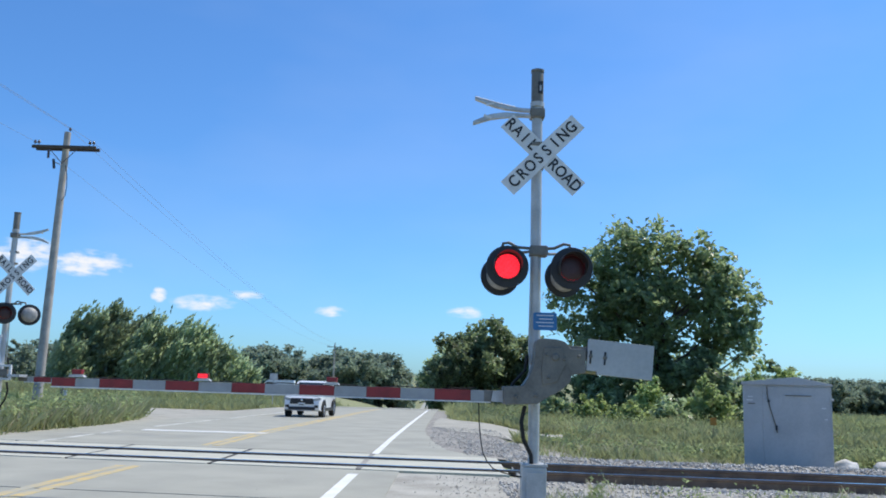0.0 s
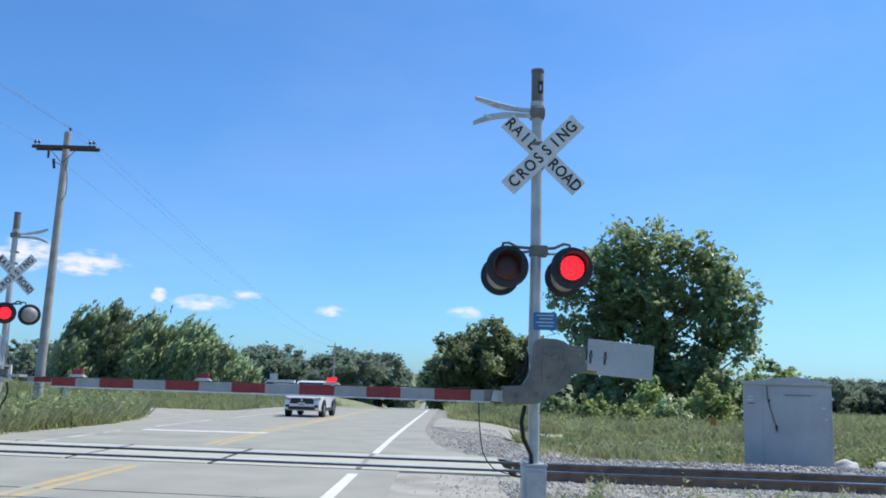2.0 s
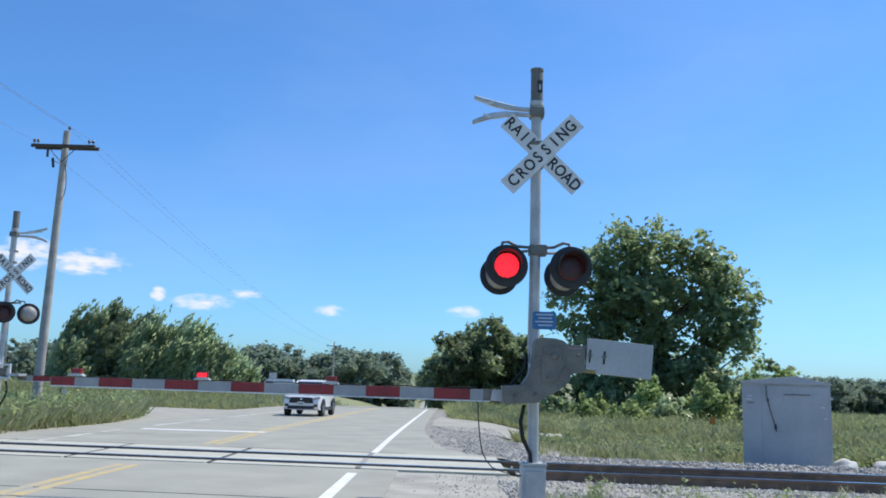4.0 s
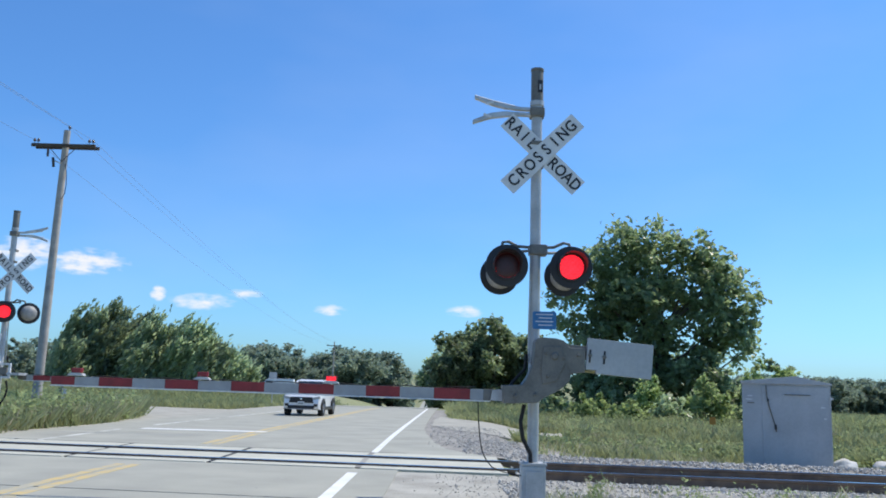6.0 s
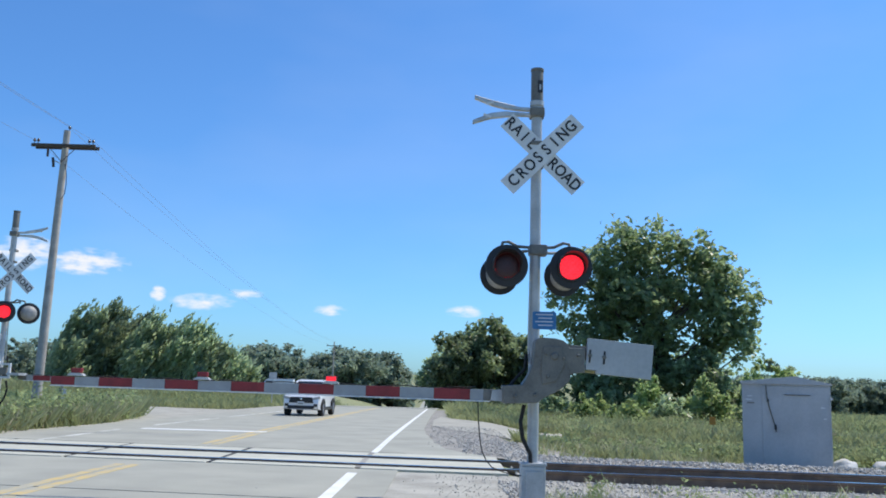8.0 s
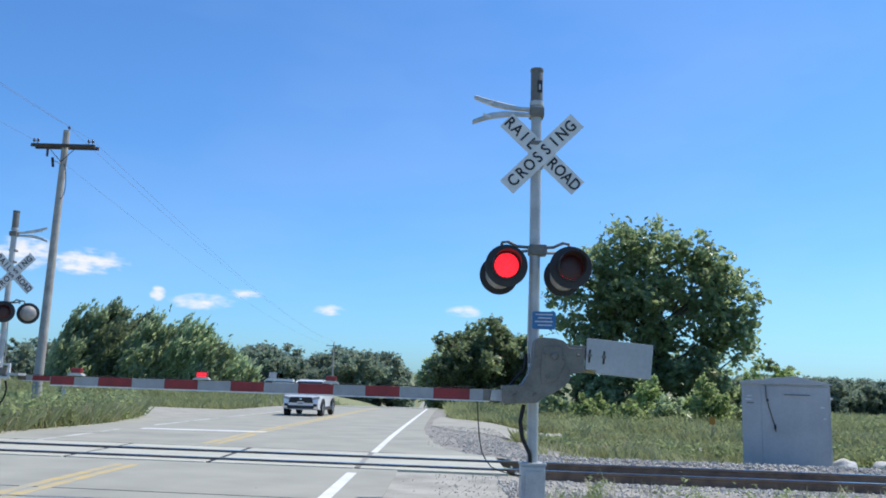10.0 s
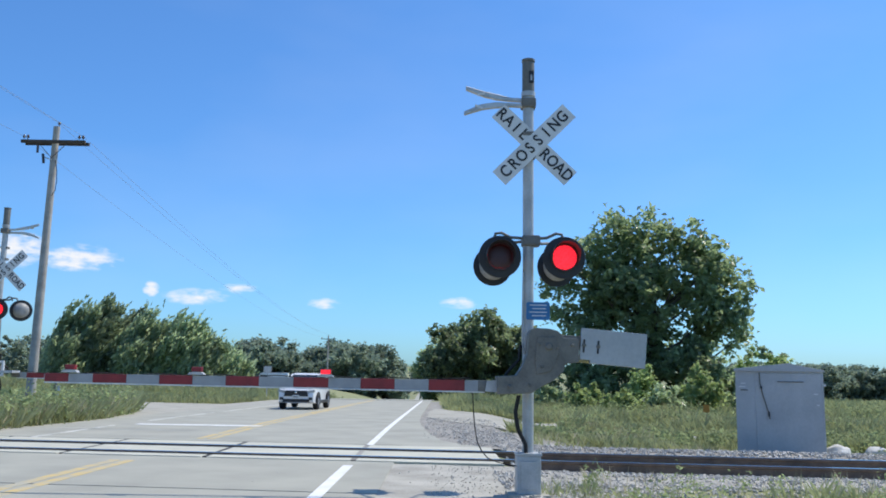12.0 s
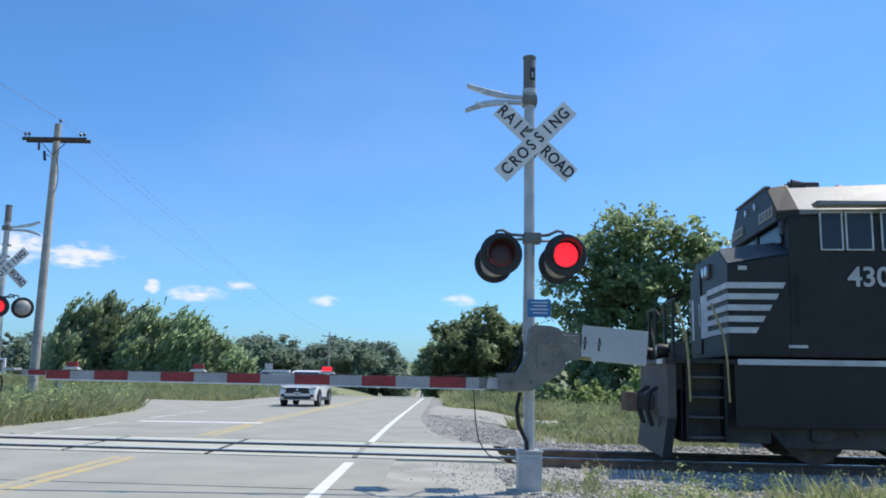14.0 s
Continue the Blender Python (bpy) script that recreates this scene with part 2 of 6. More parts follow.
def thing(name, label, category, at=(0, 0, 0), rz=0, group="", kind=""):
    ob = new(name)
    ob.matrix_basis = pose(*at, 0, 0, rz)
    ob.empty_display_size = 0.2
    return tagged(ob, label, category, group, kind)


def box(c, s, bevel=0.0, rot=None, bm=None, taper=1.0):
    bm = bm or bmesh.new()
    got = bmesh.ops.create_cube(bm, size=1.0)["verts"]
    for v in got:
        k = taper if v.co.z > 0 else 1.0
        v.co = Vector((v.co.x * s[0] * k, v.co.y * s[1] * k, v.co.z * s[2]))
    if bevel:
        es = list({e for v in got for e in v.link_edges})
        got = [g for g in bmesh.ops.bevel(bm, geom=es, offset=bevel, segments=2, affect="EDGES", profile=0.6)["verts"]] 
        got = list({v for v in got})
    m = Matrix.Translation(c)
    if rot:
        m = m @ pose(0, 0, 0, *rot)
    bmesh.ops.transform(bm, matrix=m, verts=got if bevel else got)
    return bm


def tube(points, radii, n=10, bm=None, cap=True):
    """A round tube along points, with a radius at each."""
    bm = bm or bmesh.new()
    pts = [Vector(p) for p in points]
    if isinstance(radii, (int, float)):
        radii = [radii] * len(pts)
    rings = []
    side = None
    for i, p in enumerate(pts):
        d = (pts[min(i + 1, len(pts) - 1)] - pts[max(i - 1, 0)]).normalized()
        if side is None:
            side = d.orthogonal().normalized()
        side = (side - d * side.dot(d)).normalized()
        up = d.cross(side)
        rings.append([bm.verts.new(p + (side * math.cos(a) + up * math.sin(a)) * radii[i]) for a in (2 * math.pi * k / n for k in range(n))])
    for a, b in zip(rings, rings[1:]):
        for k in range(n):
            bm.faces.new((a[k], a[(k + 1) % n], b[(k + 1) % n], b[k]))
    if cap:
        bm.faces.new(rings[0][::-1])
        bm.faces.new(rings[-1])
    return bm


def spin(profile, n=24, axis="y", c=(0, 0, 0), bm=None, arc=360, start=0):
    """A turned body: profile rows of (radius, distance along the axis)."""
    bm = bm or bmesh.new()
    c = Vector(c)
    full = arc >= 360
    count = n if full else n + 1
    rings = []
    for r, h in profile:
        ring = []
        for k in range(count):
            a = radians(start + arc * k / n)
            x, y = r * math.cos(a), r * math.sin(a)
            ring.append(bm.verts.new(c + Vector({"y": (x, h, y), "z": (x, y, h), "x": (h, x, y)}[axis])))
        rings.append(ring)
    for a, b in zip(rings, rings[1:]):
        for k in range(n):
            j = (k + 1) % count
            try:
                bm.faces.new((a[k], a[j], b[j], b[k]))
            except ValueError:
                pass
    bmesh.ops.remove_doubles(bm, verts=[v for r in rings for v in r], dist=1e-5)
    bmesh.ops.recalc_face_normals(bm, faces=bm.faces)
    return bm


def prism(outline, a, b, axis="y", bm=None, bevel=0.0):
    """An outline of (u, v) pairs drawn out from a to b along an axis."""
    bm = bm or bmesh.new()
    put = {"y": lambda u, v, w: (u, w, v), "x": lambda u, v, w: (w, u, v), "z": lambda u, v, w: (u, v, w)}[axis]
    lo = [bm.verts.new(put(u, v, a)) for u, v in outline]
    hi = [bm.verts.new(put(u, v, b)) for u, v in outline]
    n = len(outline)
    fs = [bm.faces.new(lo), bm.faces.new(hi[::-1])]
    for k in range(n):
        fs.append(bm.faces.new((lo[k], hi[k], hi[(k + 1) % n], lo[(k + 1) % n])))
    bmesh.ops.recalc_face_normals(bm, faces=fs)
    if bevel:
        bmesh.ops.bevel(bm, geom=list({e for f in fs for e in f.edges}), offset=bevel, segments=2, affect="EDGES", profile=0.6)
    return bm


def lettering(text, size, depth=0.002):
    """A flat word in the built-in font as a bmesh, centred, facing -y."""
    cu = bpy.data.curves.new("lettering", "FONT")
    cu.body, cu.size, cu.extrude, cu.align_x, cu.align_y, cu.resolution_u = text, size, depth, "CENTER", "CENTER", 3
    cu.offset = size * 0.018
    ob = bpy.data.objects.new("lettering", cu)
    scene.collection.objects.link(ob)
    me = bpy.data.meshes.new_from_object(ob.evaluated_get(bpy.context.evaluated_depsgraph_get()))
    bm = bmesh.new()
    bm.from_mesh(me)
    bpy.data.objects.remove(ob)
    bpy.data.curves.remove(cu)
    bpy.data.meshes.remove(me)
    bmesh.ops.transform(bm, matrix=pose(0, 0, 0, 90, 0, 0), verts=bm.verts)
    return bm


# ---------------------------------------------------------------- ground and road
TRACK_TURN = -6.0
TRACK_SLOPE = math.tan(radians(TRACK_TURN))
ROAD_TURN = 0.010
ROAD_L, ROAD_R, CENTRE, EDGE_L, EDGE_R = -9.6, -0.58, -4.72, -8.15, -1.24


def road_x(y):
    """How far the road has drifted to the right of its line at the crossing."""
    return ROAD_TURN * (min(y, 220) - 15)


def track_y(x):
    return 14.96 + TRACK_SLOPE * x


def smooth_step(a, b, x):
    k = min(1, max(0, (x - a) / (b - a)))
    return k * k * (3 - 2 * k)


def land_z(y):
    fall = max(0.0, min(y, 75) - 21.0)
    return -0.0095 * fall * fall / (fall + 4.0) - 6.0 * smooth_step(62, 470, y) + 20 * smooth_step(470, 950, y)


def road_dip(y):
    """The road drops over a crest into a hollow before it climbs the far hill."""
    return -2.9 * smooth_step(60, 170, y) * (1 - smooth_step(300, 470, y))


def road_z(y):
    return land_z(y) + road_dip(y)


def ground_z(x, y):
    x0, x = x, x - road_x(y)
    z = land_z(y) + road_dip(y) * (1 - smooth_step(8, 22, abs(x + 5.1)))
    # the field beyond the bend of the verge swells a little
    z += 1.25 * smooth_step(62, 88, y) * (1 - smooth_step(150, 260, y)) * smooth_step(7.5, 16, -x - 5.1)
    off = max(ROAD_L - 1.0 - x, x - ROAD_R - 1.6, 0)
    bank = abs(y - track_y(x0)) - 2.6
    fall = smooth_step(0, 3.5, off) * smooth_step(0, 2.5, bank)
    z -= fall * (0.33 + 0.9 * smooth_step(12, 70, off))
    z += fall * 0.10 * noise.noise((x * 0.35, y * 0.35, 0)) + 0.6 * smooth_step(25, 120, off) * noise.noise((x * 0.02, y * 0.02, 3))
    # the bed of the track lies lower than the paved crossing
    on_bed = 1 - smooth_step(1.6, 3.2, abs(y - track_y(x0)))
    z -= 0.17 * on_bed * smooth_step(0.0, 0.5, max(ROAD_L - 0.2 - x, x - 1.25))
    # sunk a little under the far road, which lies on its own low bank
    z -= 0.35 * smooth_step(66, 110, y) * (1 - smooth_step(6, 12, abs(x + 5.1)))
    return z - 0.05


def build_ground():
    def steps(lo, mid0, mid1, hi, fine):
        mid = list(np.arange(mid0, mid1, fine))
        up = [mid1 * 1.0 + fine * (1.16 ** k - 1) / 0.16 for k in range(0, 60)]
        down = [mid0 - fine * (1.16 ** k - 1) / 0.16 for k in range(1, 60)]
        return sorted([v for v in down if v > lo] + [lo] + mid + [v for v in up if v < hi] + [hi])
    xs, ys = steps(-4200, -16, 14, 4200, 0.35), steps(-900, 6, 30, 4600, 0.35)
    verts = [(x, y, ground_z(x, y)) for y in ys for x in xs]
    w = len(xs)
    faces = [(j * w + i, j * w + i + 1, (j + 1) * w + i + 1, (j + 1) * w + i) for j in range(len(ys) - 1) for i in range(w - 1)]
    me = bpy.data.meshes.new("ground")
    me.from_pydata(verts, [], faces)
    me.materials.append(GRASS)
    for f in me.polygons:
        f.use_smooth = True
    tagged(new("ground", me), "rough green meadow and verge along the road", "ground", kind="structure")


build_ground()


def strip(xa, xb, ya, yb, thick=0.02, top=0.0, n=1):
    """A slab between two lines across the road, with its top following the road."""
    bm = bmesh.new()
    rows = []
    for k in range(n + 1):
        y = ya + (yb - ya) * k / n
        z = road_z(y) + top
        rows.append([bm.verts.new(p) for p in ((xa + road_x(y), y, z), (xb + road_x(y), y, z), (xb + road_x(y), y, z - thick), (xa + road_x(y), y, z - thick))])
    for a, b in zip(rows, rows[1:]):
        for k in range(4):
            bm.faces.new((a[k], b[k], b[(k + 1) % 4], a[(k + 1) % 4]))
    bm.faces.new(rows[0])
    bm.faces.new(rows[-1][::-1])
    bmesh.ops.recalc_face_normals(bm, faces=bm.faces)
    return bm


def skew(bm):
    """Turns what is built across the road to lie along the track."""
    for v in bm.verts:
        v.co.y += TRACK_SLOPE * v.co.x
    return bm


def build_road():
    road = thing("road", "pale worn two-lane concrete road with sawn joints", "road", kind="structure")
    part("road_bed", strip(ROAD_L - 0.05, ROAD_R + 0.05, -60, 12.9, 0.05, -0.04, 4), SEAL, road, "dark joint filler under the slabs")
    joints = [-60, -20, -8, 0.0, 4.8, 9.95]
    for a, b in zip(joints, joints[1:]):
        part("slab", skew(strip(ROAD_L, ROAD_R, a + 0.018, b - 0.018, 0.06)), CONCRETE, road)
    part("slab", skew(strip(ROAD_L, ROAD_R, 9.985, 13.62, 0.06)), CONCRETE, road)
    part("road_bed", strip(ROAD_L - 0.05, ROAD_R + 0.05, 17.6, 62, 0.05, -0.04, 24), SEAL, road)
    joints = [16.98, 21.2, 25.8, 30.4, 35.0, 39.6, 44.2, 48.8, 53.4, 58.0, 62.0]
    for i, (a, b) in enumerate(zip(joints, joints[1:])):
        bm = strip(ROAD_L, ROAD_R, a + 0.008, b - 0.008, 0.06, 0.0, 3)
        part("slab", skew_ends(bm, 17.5, False) if i == 0 else bm, CONCRETE, road)
    part("far_road", strip(ROAD_L, ROAD_R, 62.0, 1500, 0.06, 0.02, 90), CONCRETE, road)
    # painted lines
    part("edge_line", strip(EDGE_R - 0.075, EDGE_R + 0.075, -30, 13.1, 0.008, 0.004), WHITE_LINE, road)
    part("edge_line", strip(EDGE_R - 0.065, EDGE_R + 0.065, 17.0, 62, 0.008, 0.005, 45), WHITE_LINE, road)
    for a, b in ((17.6, 20.4), (20.9, 22.0), (24.6, 31.5), (33.0, 50.0)):
        part("edge_line", strip(EDGE_L - 0.055, EDGE_L + 0.055, a, b, 0.008, 0.005, int(b - a) + 1), FADED_LINE, road, "faded and broken white edge line")
    for x in (CENTRE - 0.12, CENTRE + 0.12):
        part("centre_line", strip(x - 0.075, x + 0.075, -30, 13.4, 0.008, 0.004), YELLOW_LINE, road, "worn yellow centre line")
        part("centre_line", strip(x - 0.075, x + 0.075, 17.9, 62, 0.008, 0.005, 45), YELLOW_LINE, road, "worn yellow centre line")
    part("stop_line", strip(EDGE_L + 0.34, CENTRE + 0.16, 22.5, 22.95, 0.008, 0.005), WHITE_LINE, road, "white stop line")


def skew_ends(bm, mid, far=True):
    for v in bm.verts:
        if (v.co.y > mid) == far:
            v.co.y += TRACK_SLOPE * v.co.x
    return bm


def build_track():
    track = thing("railway_track", "steel rails on dark timber ties in stone ballast", "track", kind="structure")
    lo, hi = -240.0, 260.0

    def rail_profile(head):
        return [(-0.034, 0.0), (0.034, 0.0), (0.036, -0.006), (-0.036, -0.006)] if head else \
            [(-0.037, -0.0055), (0.037, -0.0055), (0.037, -0.042), (0.012, -0.06), (0.010, -0.15), (0.07, -0.17), (0.07, -0.18), (-0.07, -0.18), (-0.07, -0.17), (-0.010, -0.15), (-0.012, -0.06), (-0.037, -0.042)]
    for off in (-0.755, 0.755):
        bm = prism([(u + off + 14.96, v + 0.036) for u, v in rail_profile(True)], lo, hi, "x")
        part("rail_head", skew(bm), RAIL_STEEL, track, "bright worn rail head")
        part("rail_web", skew(prism([(u + off + 14.96, v + 0.036) for u, v in rail_profile(False)], lo, hi, "x")), RUST, track, "rusty rail web and foot")
    tie = box((0, 0, 0), (0.22, 2.6, 0.14), 0.015)
    me = bpy.data.meshes.new("tie")
    tie.to_mesh(me)
    tie.free()
    me.materials.append(TIE_WOOD)
    spots = [1.55 + 0.53 * k for k in range(70)] + [-10.2 - 0.53 * k for k in range(40)]
    for x in spots:
        ob = new("tie", me)
        ob.parent = track
        ob.matrix_basis = pose(x, track_y(x) + random.uniform(-0.04, 0.04), -0.205 + random.uniform(-0.01, 0.01), 0, 0, TRACK_TURN + random.uniform(-1, 1))
    # ballast bed on both sides of the paved crossing
    for a, b in ((1.3, 260.0), (-240.0, -9.9)):
        bm = bmesh.new()
        n = int(min(400, (b - a) / 0.25)) if b - a < 60 else 500
        rows = []
        for i in range(n + 1):
            x = a + (b - a) * ((i / n) ** 2 if a > 0 else 1 - (1 - i / n) ** 2)
            rows.append([bm.verts.new((x, track_y(x) + o + 0.12 * noise.noise((x * 1.3, o, 1)), z + 0.02 * noise.noise((x * 3, o * 3, 2))))
                         for o, z in ((-3.3, -0.52), (-2.2, -0.27), (-1.5, -0.115), (0, -0.135), (1.5, -0.125), (2.2, -0.30), (3.3, -0.52))])
        for r, s in zip(rows, rows[1:]):
            for k in range(6):
                bm.faces.new((r[k], s[k], s[k + 1], r[k + 1]))
        part("ballast_bed", bm, GRAVEL, track, "grey crushed stone ballast")
    return track


def build_crossing(parent):
    """Precast panels between and beside the rails."""
    xs = [-11.0, -8.58, -6.14, -3.70, -1.26, 1.18]
    part("crossing_bed", skew(box((-4.9, 14.96 + 0.25, -0.16), (12.2, 3.6, 0.06))), SEAL, parent, "dark bed under the crossing panels")
    for off in (14.12, 14.25, 15.58, 15.757):
        part("flangeway_filler", skew(box((-4.9, off + 0.022 + (0.02 if off in (14.25, 15.58) else 0), -0.05), (12.1, 0.044 if off in (14.12, 15.757) else 0.085, 0.08))), RUBBER, parent, "black rubber flangeway strip")
    part("tar_seam", skew(box((-3.70, 15.4, -0.04), (0.15, 3.2, 0.075))), SEAL, parent, "dark tar seam between panels")
    part("tar_seam", skew(box((-6.14, 15.4, -0.04), (0.07, 3.2, 0.075))), SEAL, parent)
    part("tar_seam", skew(box((-1.26, 15.4, -0.035), (0.10, 3.2, 0.075))), COARSE_GRAVEL, parent, "grit-filled seam between panels")
    for a, b in zip(xs, xs[1:]):
        dark_gap = 0.09
        for y0, y1 in ((13.72, 14.12), (14.33, 14.93), (14.95, 15.58), (15.80, 16.32), (16.34, 16.86)):
            bm = box(((a + b) / 2, (y0 + y1) / 2, -0.06), (b - a - dark_gap, y1 - y0, 0.13), 0.012)
            part("panel", skew(bm), PANEL, parent)


build_road()
build_crossing(build_track())


def ragged(name, outline, z, mat, label, category, wobble=0.12, lift=None):
    """A flat patch with an uneven edge that follows the ground."""
    pts = []
    n = len(outline)
    for i in range(n):
        a, b = Vector(outline[i]), Vector(outline[(i + 1) % n])
        m = max(1, int((b - a).length / 0.4))
        for k in range(m):
            p = a.lerp(b, k / m)
            d = Vector((noise.noise((p.x * 1.1, p.y * 1.1, 5)), noise.noise((p.x * 1.1, p.y * 1.1, 9)))) * wobble
            pts.append(p + d)
    bm = bmesh.new()
    f = bm.faces.new([bm.verts.new((p.x, p.y, 0)) for p in pts])
    bmesh.ops.triangulate(bm, faces=[f])
    for _ in range(5):
        es = [e for e in bm.edges if e.calc_length() > 0.5]
        if es:
            bmesh.ops.subdivide_edges(bm, edges=es, cuts=1)
            bmesh.ops.triangulate(bm, faces=bm.faces)
    for v in bm.verts:
        v.co.z = max(ground_z(v.co.x, v.co.y) + 0.012, -9) + z
    bmesh.ops.recalc_face_normals(bm, faces=bm.faces)
    ob = part(name, bm, mat)
    return tagged(ob, label, category, kind="structure")


ragged("paved_apron", [(-0.62, 16.95), (1.15, 16.75), (0.62, 17.5), (0.19, 18.5), (-0.10, 21), (-0.30, 24), (-0.40, 27.0), (-0.42, 31)], 0.040, CONCRETE, "worn pale paving that widens towards the crossing", "pavement", 0.05)
ragged("gravel_shoulder", [(-0.6, 17.4), (1.1, 16.9), (2.0, 17.1), (2.3, 18.0), (2.1, 20.5), (1.8, 23.8), (1.7, 26.5), (0.8, 31), (0.5, 36), (0.4, 60), (-0.2, 60), (-0.4, 40), (-0.5, 28)], 0.016, COARSE_GRAVEL, "dark loose gravel shoulder beside the concrete road", "shoulder")
ragged("dirt_drive", [(-0.2, 36), (-0.2, 30.5), (0.5, 27.6), (2.0, 24.4), (2.5, 27.5), (3.4, 31.0), (6, 32.6), (16, 33.4), (32, 34), (32, 36.6), (16, 36.2), (6, 36.0), (3.0, 36.6), (1.4, 38.0), (0.6, 40), (0.1, 42)], 0.030, DIRT, "pale dirt track leading off beside the rails", "dirt track", 0.16)
ragged("trackside_gravel", [(1.25, 16.95), (2.0, 18.5), (2.15, 24.2), (2.9, 21.8), (4.2, 20.0), (6.0, 19.2), (9.2, 18.7), (16, 17.8), (16, 15.4), (4, 16.7)], 0.016, COARSE_GRAVEL, "grey crushed stone spilling from the track into the grass", "gravel", 0.22)
ragged("near_shoulder", [(-1.1, -20), (2.2, -20), (2.0, 6), (1.4, 9.0), (1.6, 12.4), (1.2, 13.35), (-0.9, 13.6)], 0.03, GRAVEL, "pale gravel shoulder in front of the signal", "shoulder")
ragged("left_shoulder", [(-9.55, 17.8), (-10.4, 17.9), (-12.5, 17.9), (-12.4, 18.6), (-10.3, 20.4), (-9.75, 22.5), (-9.7, 25.5), (-10.6, 30.5), (-12.6, 36.5), (-15.6, 41.5), (-22, 46), (-36, 49), (-36, 57), (-20, 58), (-9.2, 60)], 0.03, DIRT, "pale dirt shoulder that opens into a side track", "shoulder")


# ---------------------------------------------------------------- crossing signals
FLASH_A, FLASH_B = [], []


def lamp_head(parent, x, y, z, facing, flash, back_label="", toe=0.0):
    """A flashing light: round black background, hood, housing and a turning lens insert. facing: -1 shows towards -y."""
    turn = (0 if facing < 0 else 180) + toe
    bm = spin([(0.0, 0.02), (0.150, 0.02), (0.152, 0.006), (0.252, 0.012), (0.256, 0.022), (0.252, 0.032), (0.16, 0.04)], 36)
    head = part("background_disc", bm, BLACK, parent, "round matt black background disc", (x, y, z), 40, (0, 0, turn))
    bm = spin([(0.175, 0.03), (0.185, 0.06), (0.16, 0.16), (0.10, 0.20), (0.0, 0.21)], 28)
    part("housing", bm, LENS_GREY if back_label else BLACK, head, back_label or "rounded black lamp housing", smooth=50)
    # hood over the upper part of the lens, open below
    bm = bmesh.new()
    outer = spin([(0.176, 0.01), (0.168, -0.26)], 22, bm=bm, arc=236, start=-28)
    for v in bm.verts:
        low = max(0.0, 0.06 - v.co.z) * 1.1
        v.co.y = min(0.01, v.co.y + low) if v.co.y < -0.1 else v.co.y
    bmesh.ops.solidify(bm, geom=bm.faces[:], thickness=0.006)
    part("hood", bm, BLACK, head, "curved black hood")
    part("lens_ring", spin([(0.156, 0.0), (0.156, -0.02), (0.172, -0.02), (0.172, 0.004)], 30), BLACK, head, "black lens ring", smooth=40)
    bm = spin([(0.0, -0.010), (0.06, -0.0095), (0.12, -0.007), (0.147, -0.002)], 30)
    bm2 = spin([(0.147, 0.002), (0.12, 0.007), (0.06, 0.0095), (0.0, 0.010)], 30, bm=bm)
    for f in bm.faces:
        f.material_index = 1 if f.calc_center_median().y > 0 else 0
        f.normal_update()
    lens = part("lens", bm, (LENS_LIT, LENS_DARK), head, "round red lamp lens", (0, -0.002, 0), smooth=30)
    if flash is not None:
        flash.append(lens)
    else:
        lens.matrix_basis = pose(0, -0.002, 0, 0, 0, 180)
    return head


def gate_lamp(parent, x, z, flash):
    """A small red warning lamp clamped on top of the gate arm."""
    base = part("gate_lamp", prism([(-0.10, 0), (0.10, 0), (0.075, 0.025), (0.045, 0.032), (-0.045, 0.032), (-0.075, 0.025)], -0.045, 0.045, bevel=0.004), GALV, parent, "small lamp clamp", (x, 0, z))
    part("lamp_body", box((0, 0.012, 0.062), (0.125, 0.05, 0.056), 0.008), RED_SHEET, base, "red plastic lamp body")
    bm = box((0, -0.0075, 0), (0.112, 0.015, 0.048), 0.003)
    for f in bm.faces:
        f.material_index = 0 if f.calc_center_median().y < -0.008 else 1
    lens = part("lens", bm, (LENS_LIT, RED_SHEET), base, "red lamp lens", (0, -0.022, 0.060))
    if flash is not None:
        flash.append(lens)
    else:
        lens.matrix_basis = pose(0, -0.030, 0.060, 0, 0, 180)


def crossbuck(parent, x, y, z, face=-1):
    """Two crossed white blades with black words."""
    rot = 0 if face < 0 else 180
    for name, turn, dy, words in (("blade", 43.6, 0.012, (("RAIL", -0.375, 0.155), ("ROAD", 0.375, 0.155))), ("blade", -45.4, 0.0, (("CROSSING", 0.0, 0.140),))):
        bm = box((0, 0, 0), (1.22, 0.006, 0.229), 0.002)
        blade = part(name, bm, SIGN_WHITE, parent, "white sign blade with black capital letters", (x, y + dy * -face, z), rot=(0, turn if face < 0 else turn, rot))
        for word, mid, pitch in words:
            n = len(word)
            for k, ch in enumerate(word):
                step = pitch if n > 4 else 0.118
                u = mid + (k - (n - 1) / 2) * step
                if n == 4:
                    u = mid * 0.97 + (k - 1.5) * 0.124
                bm = lettering(ch, 0.20)
                bmesh.ops.transform(bm, matrix=pose(u, -0.0055, 0) @ Matrix.Diagonal((0.86, 1, 1, 1)), verts=bm.verts)
                part("letter", bm, BLACK, blade)


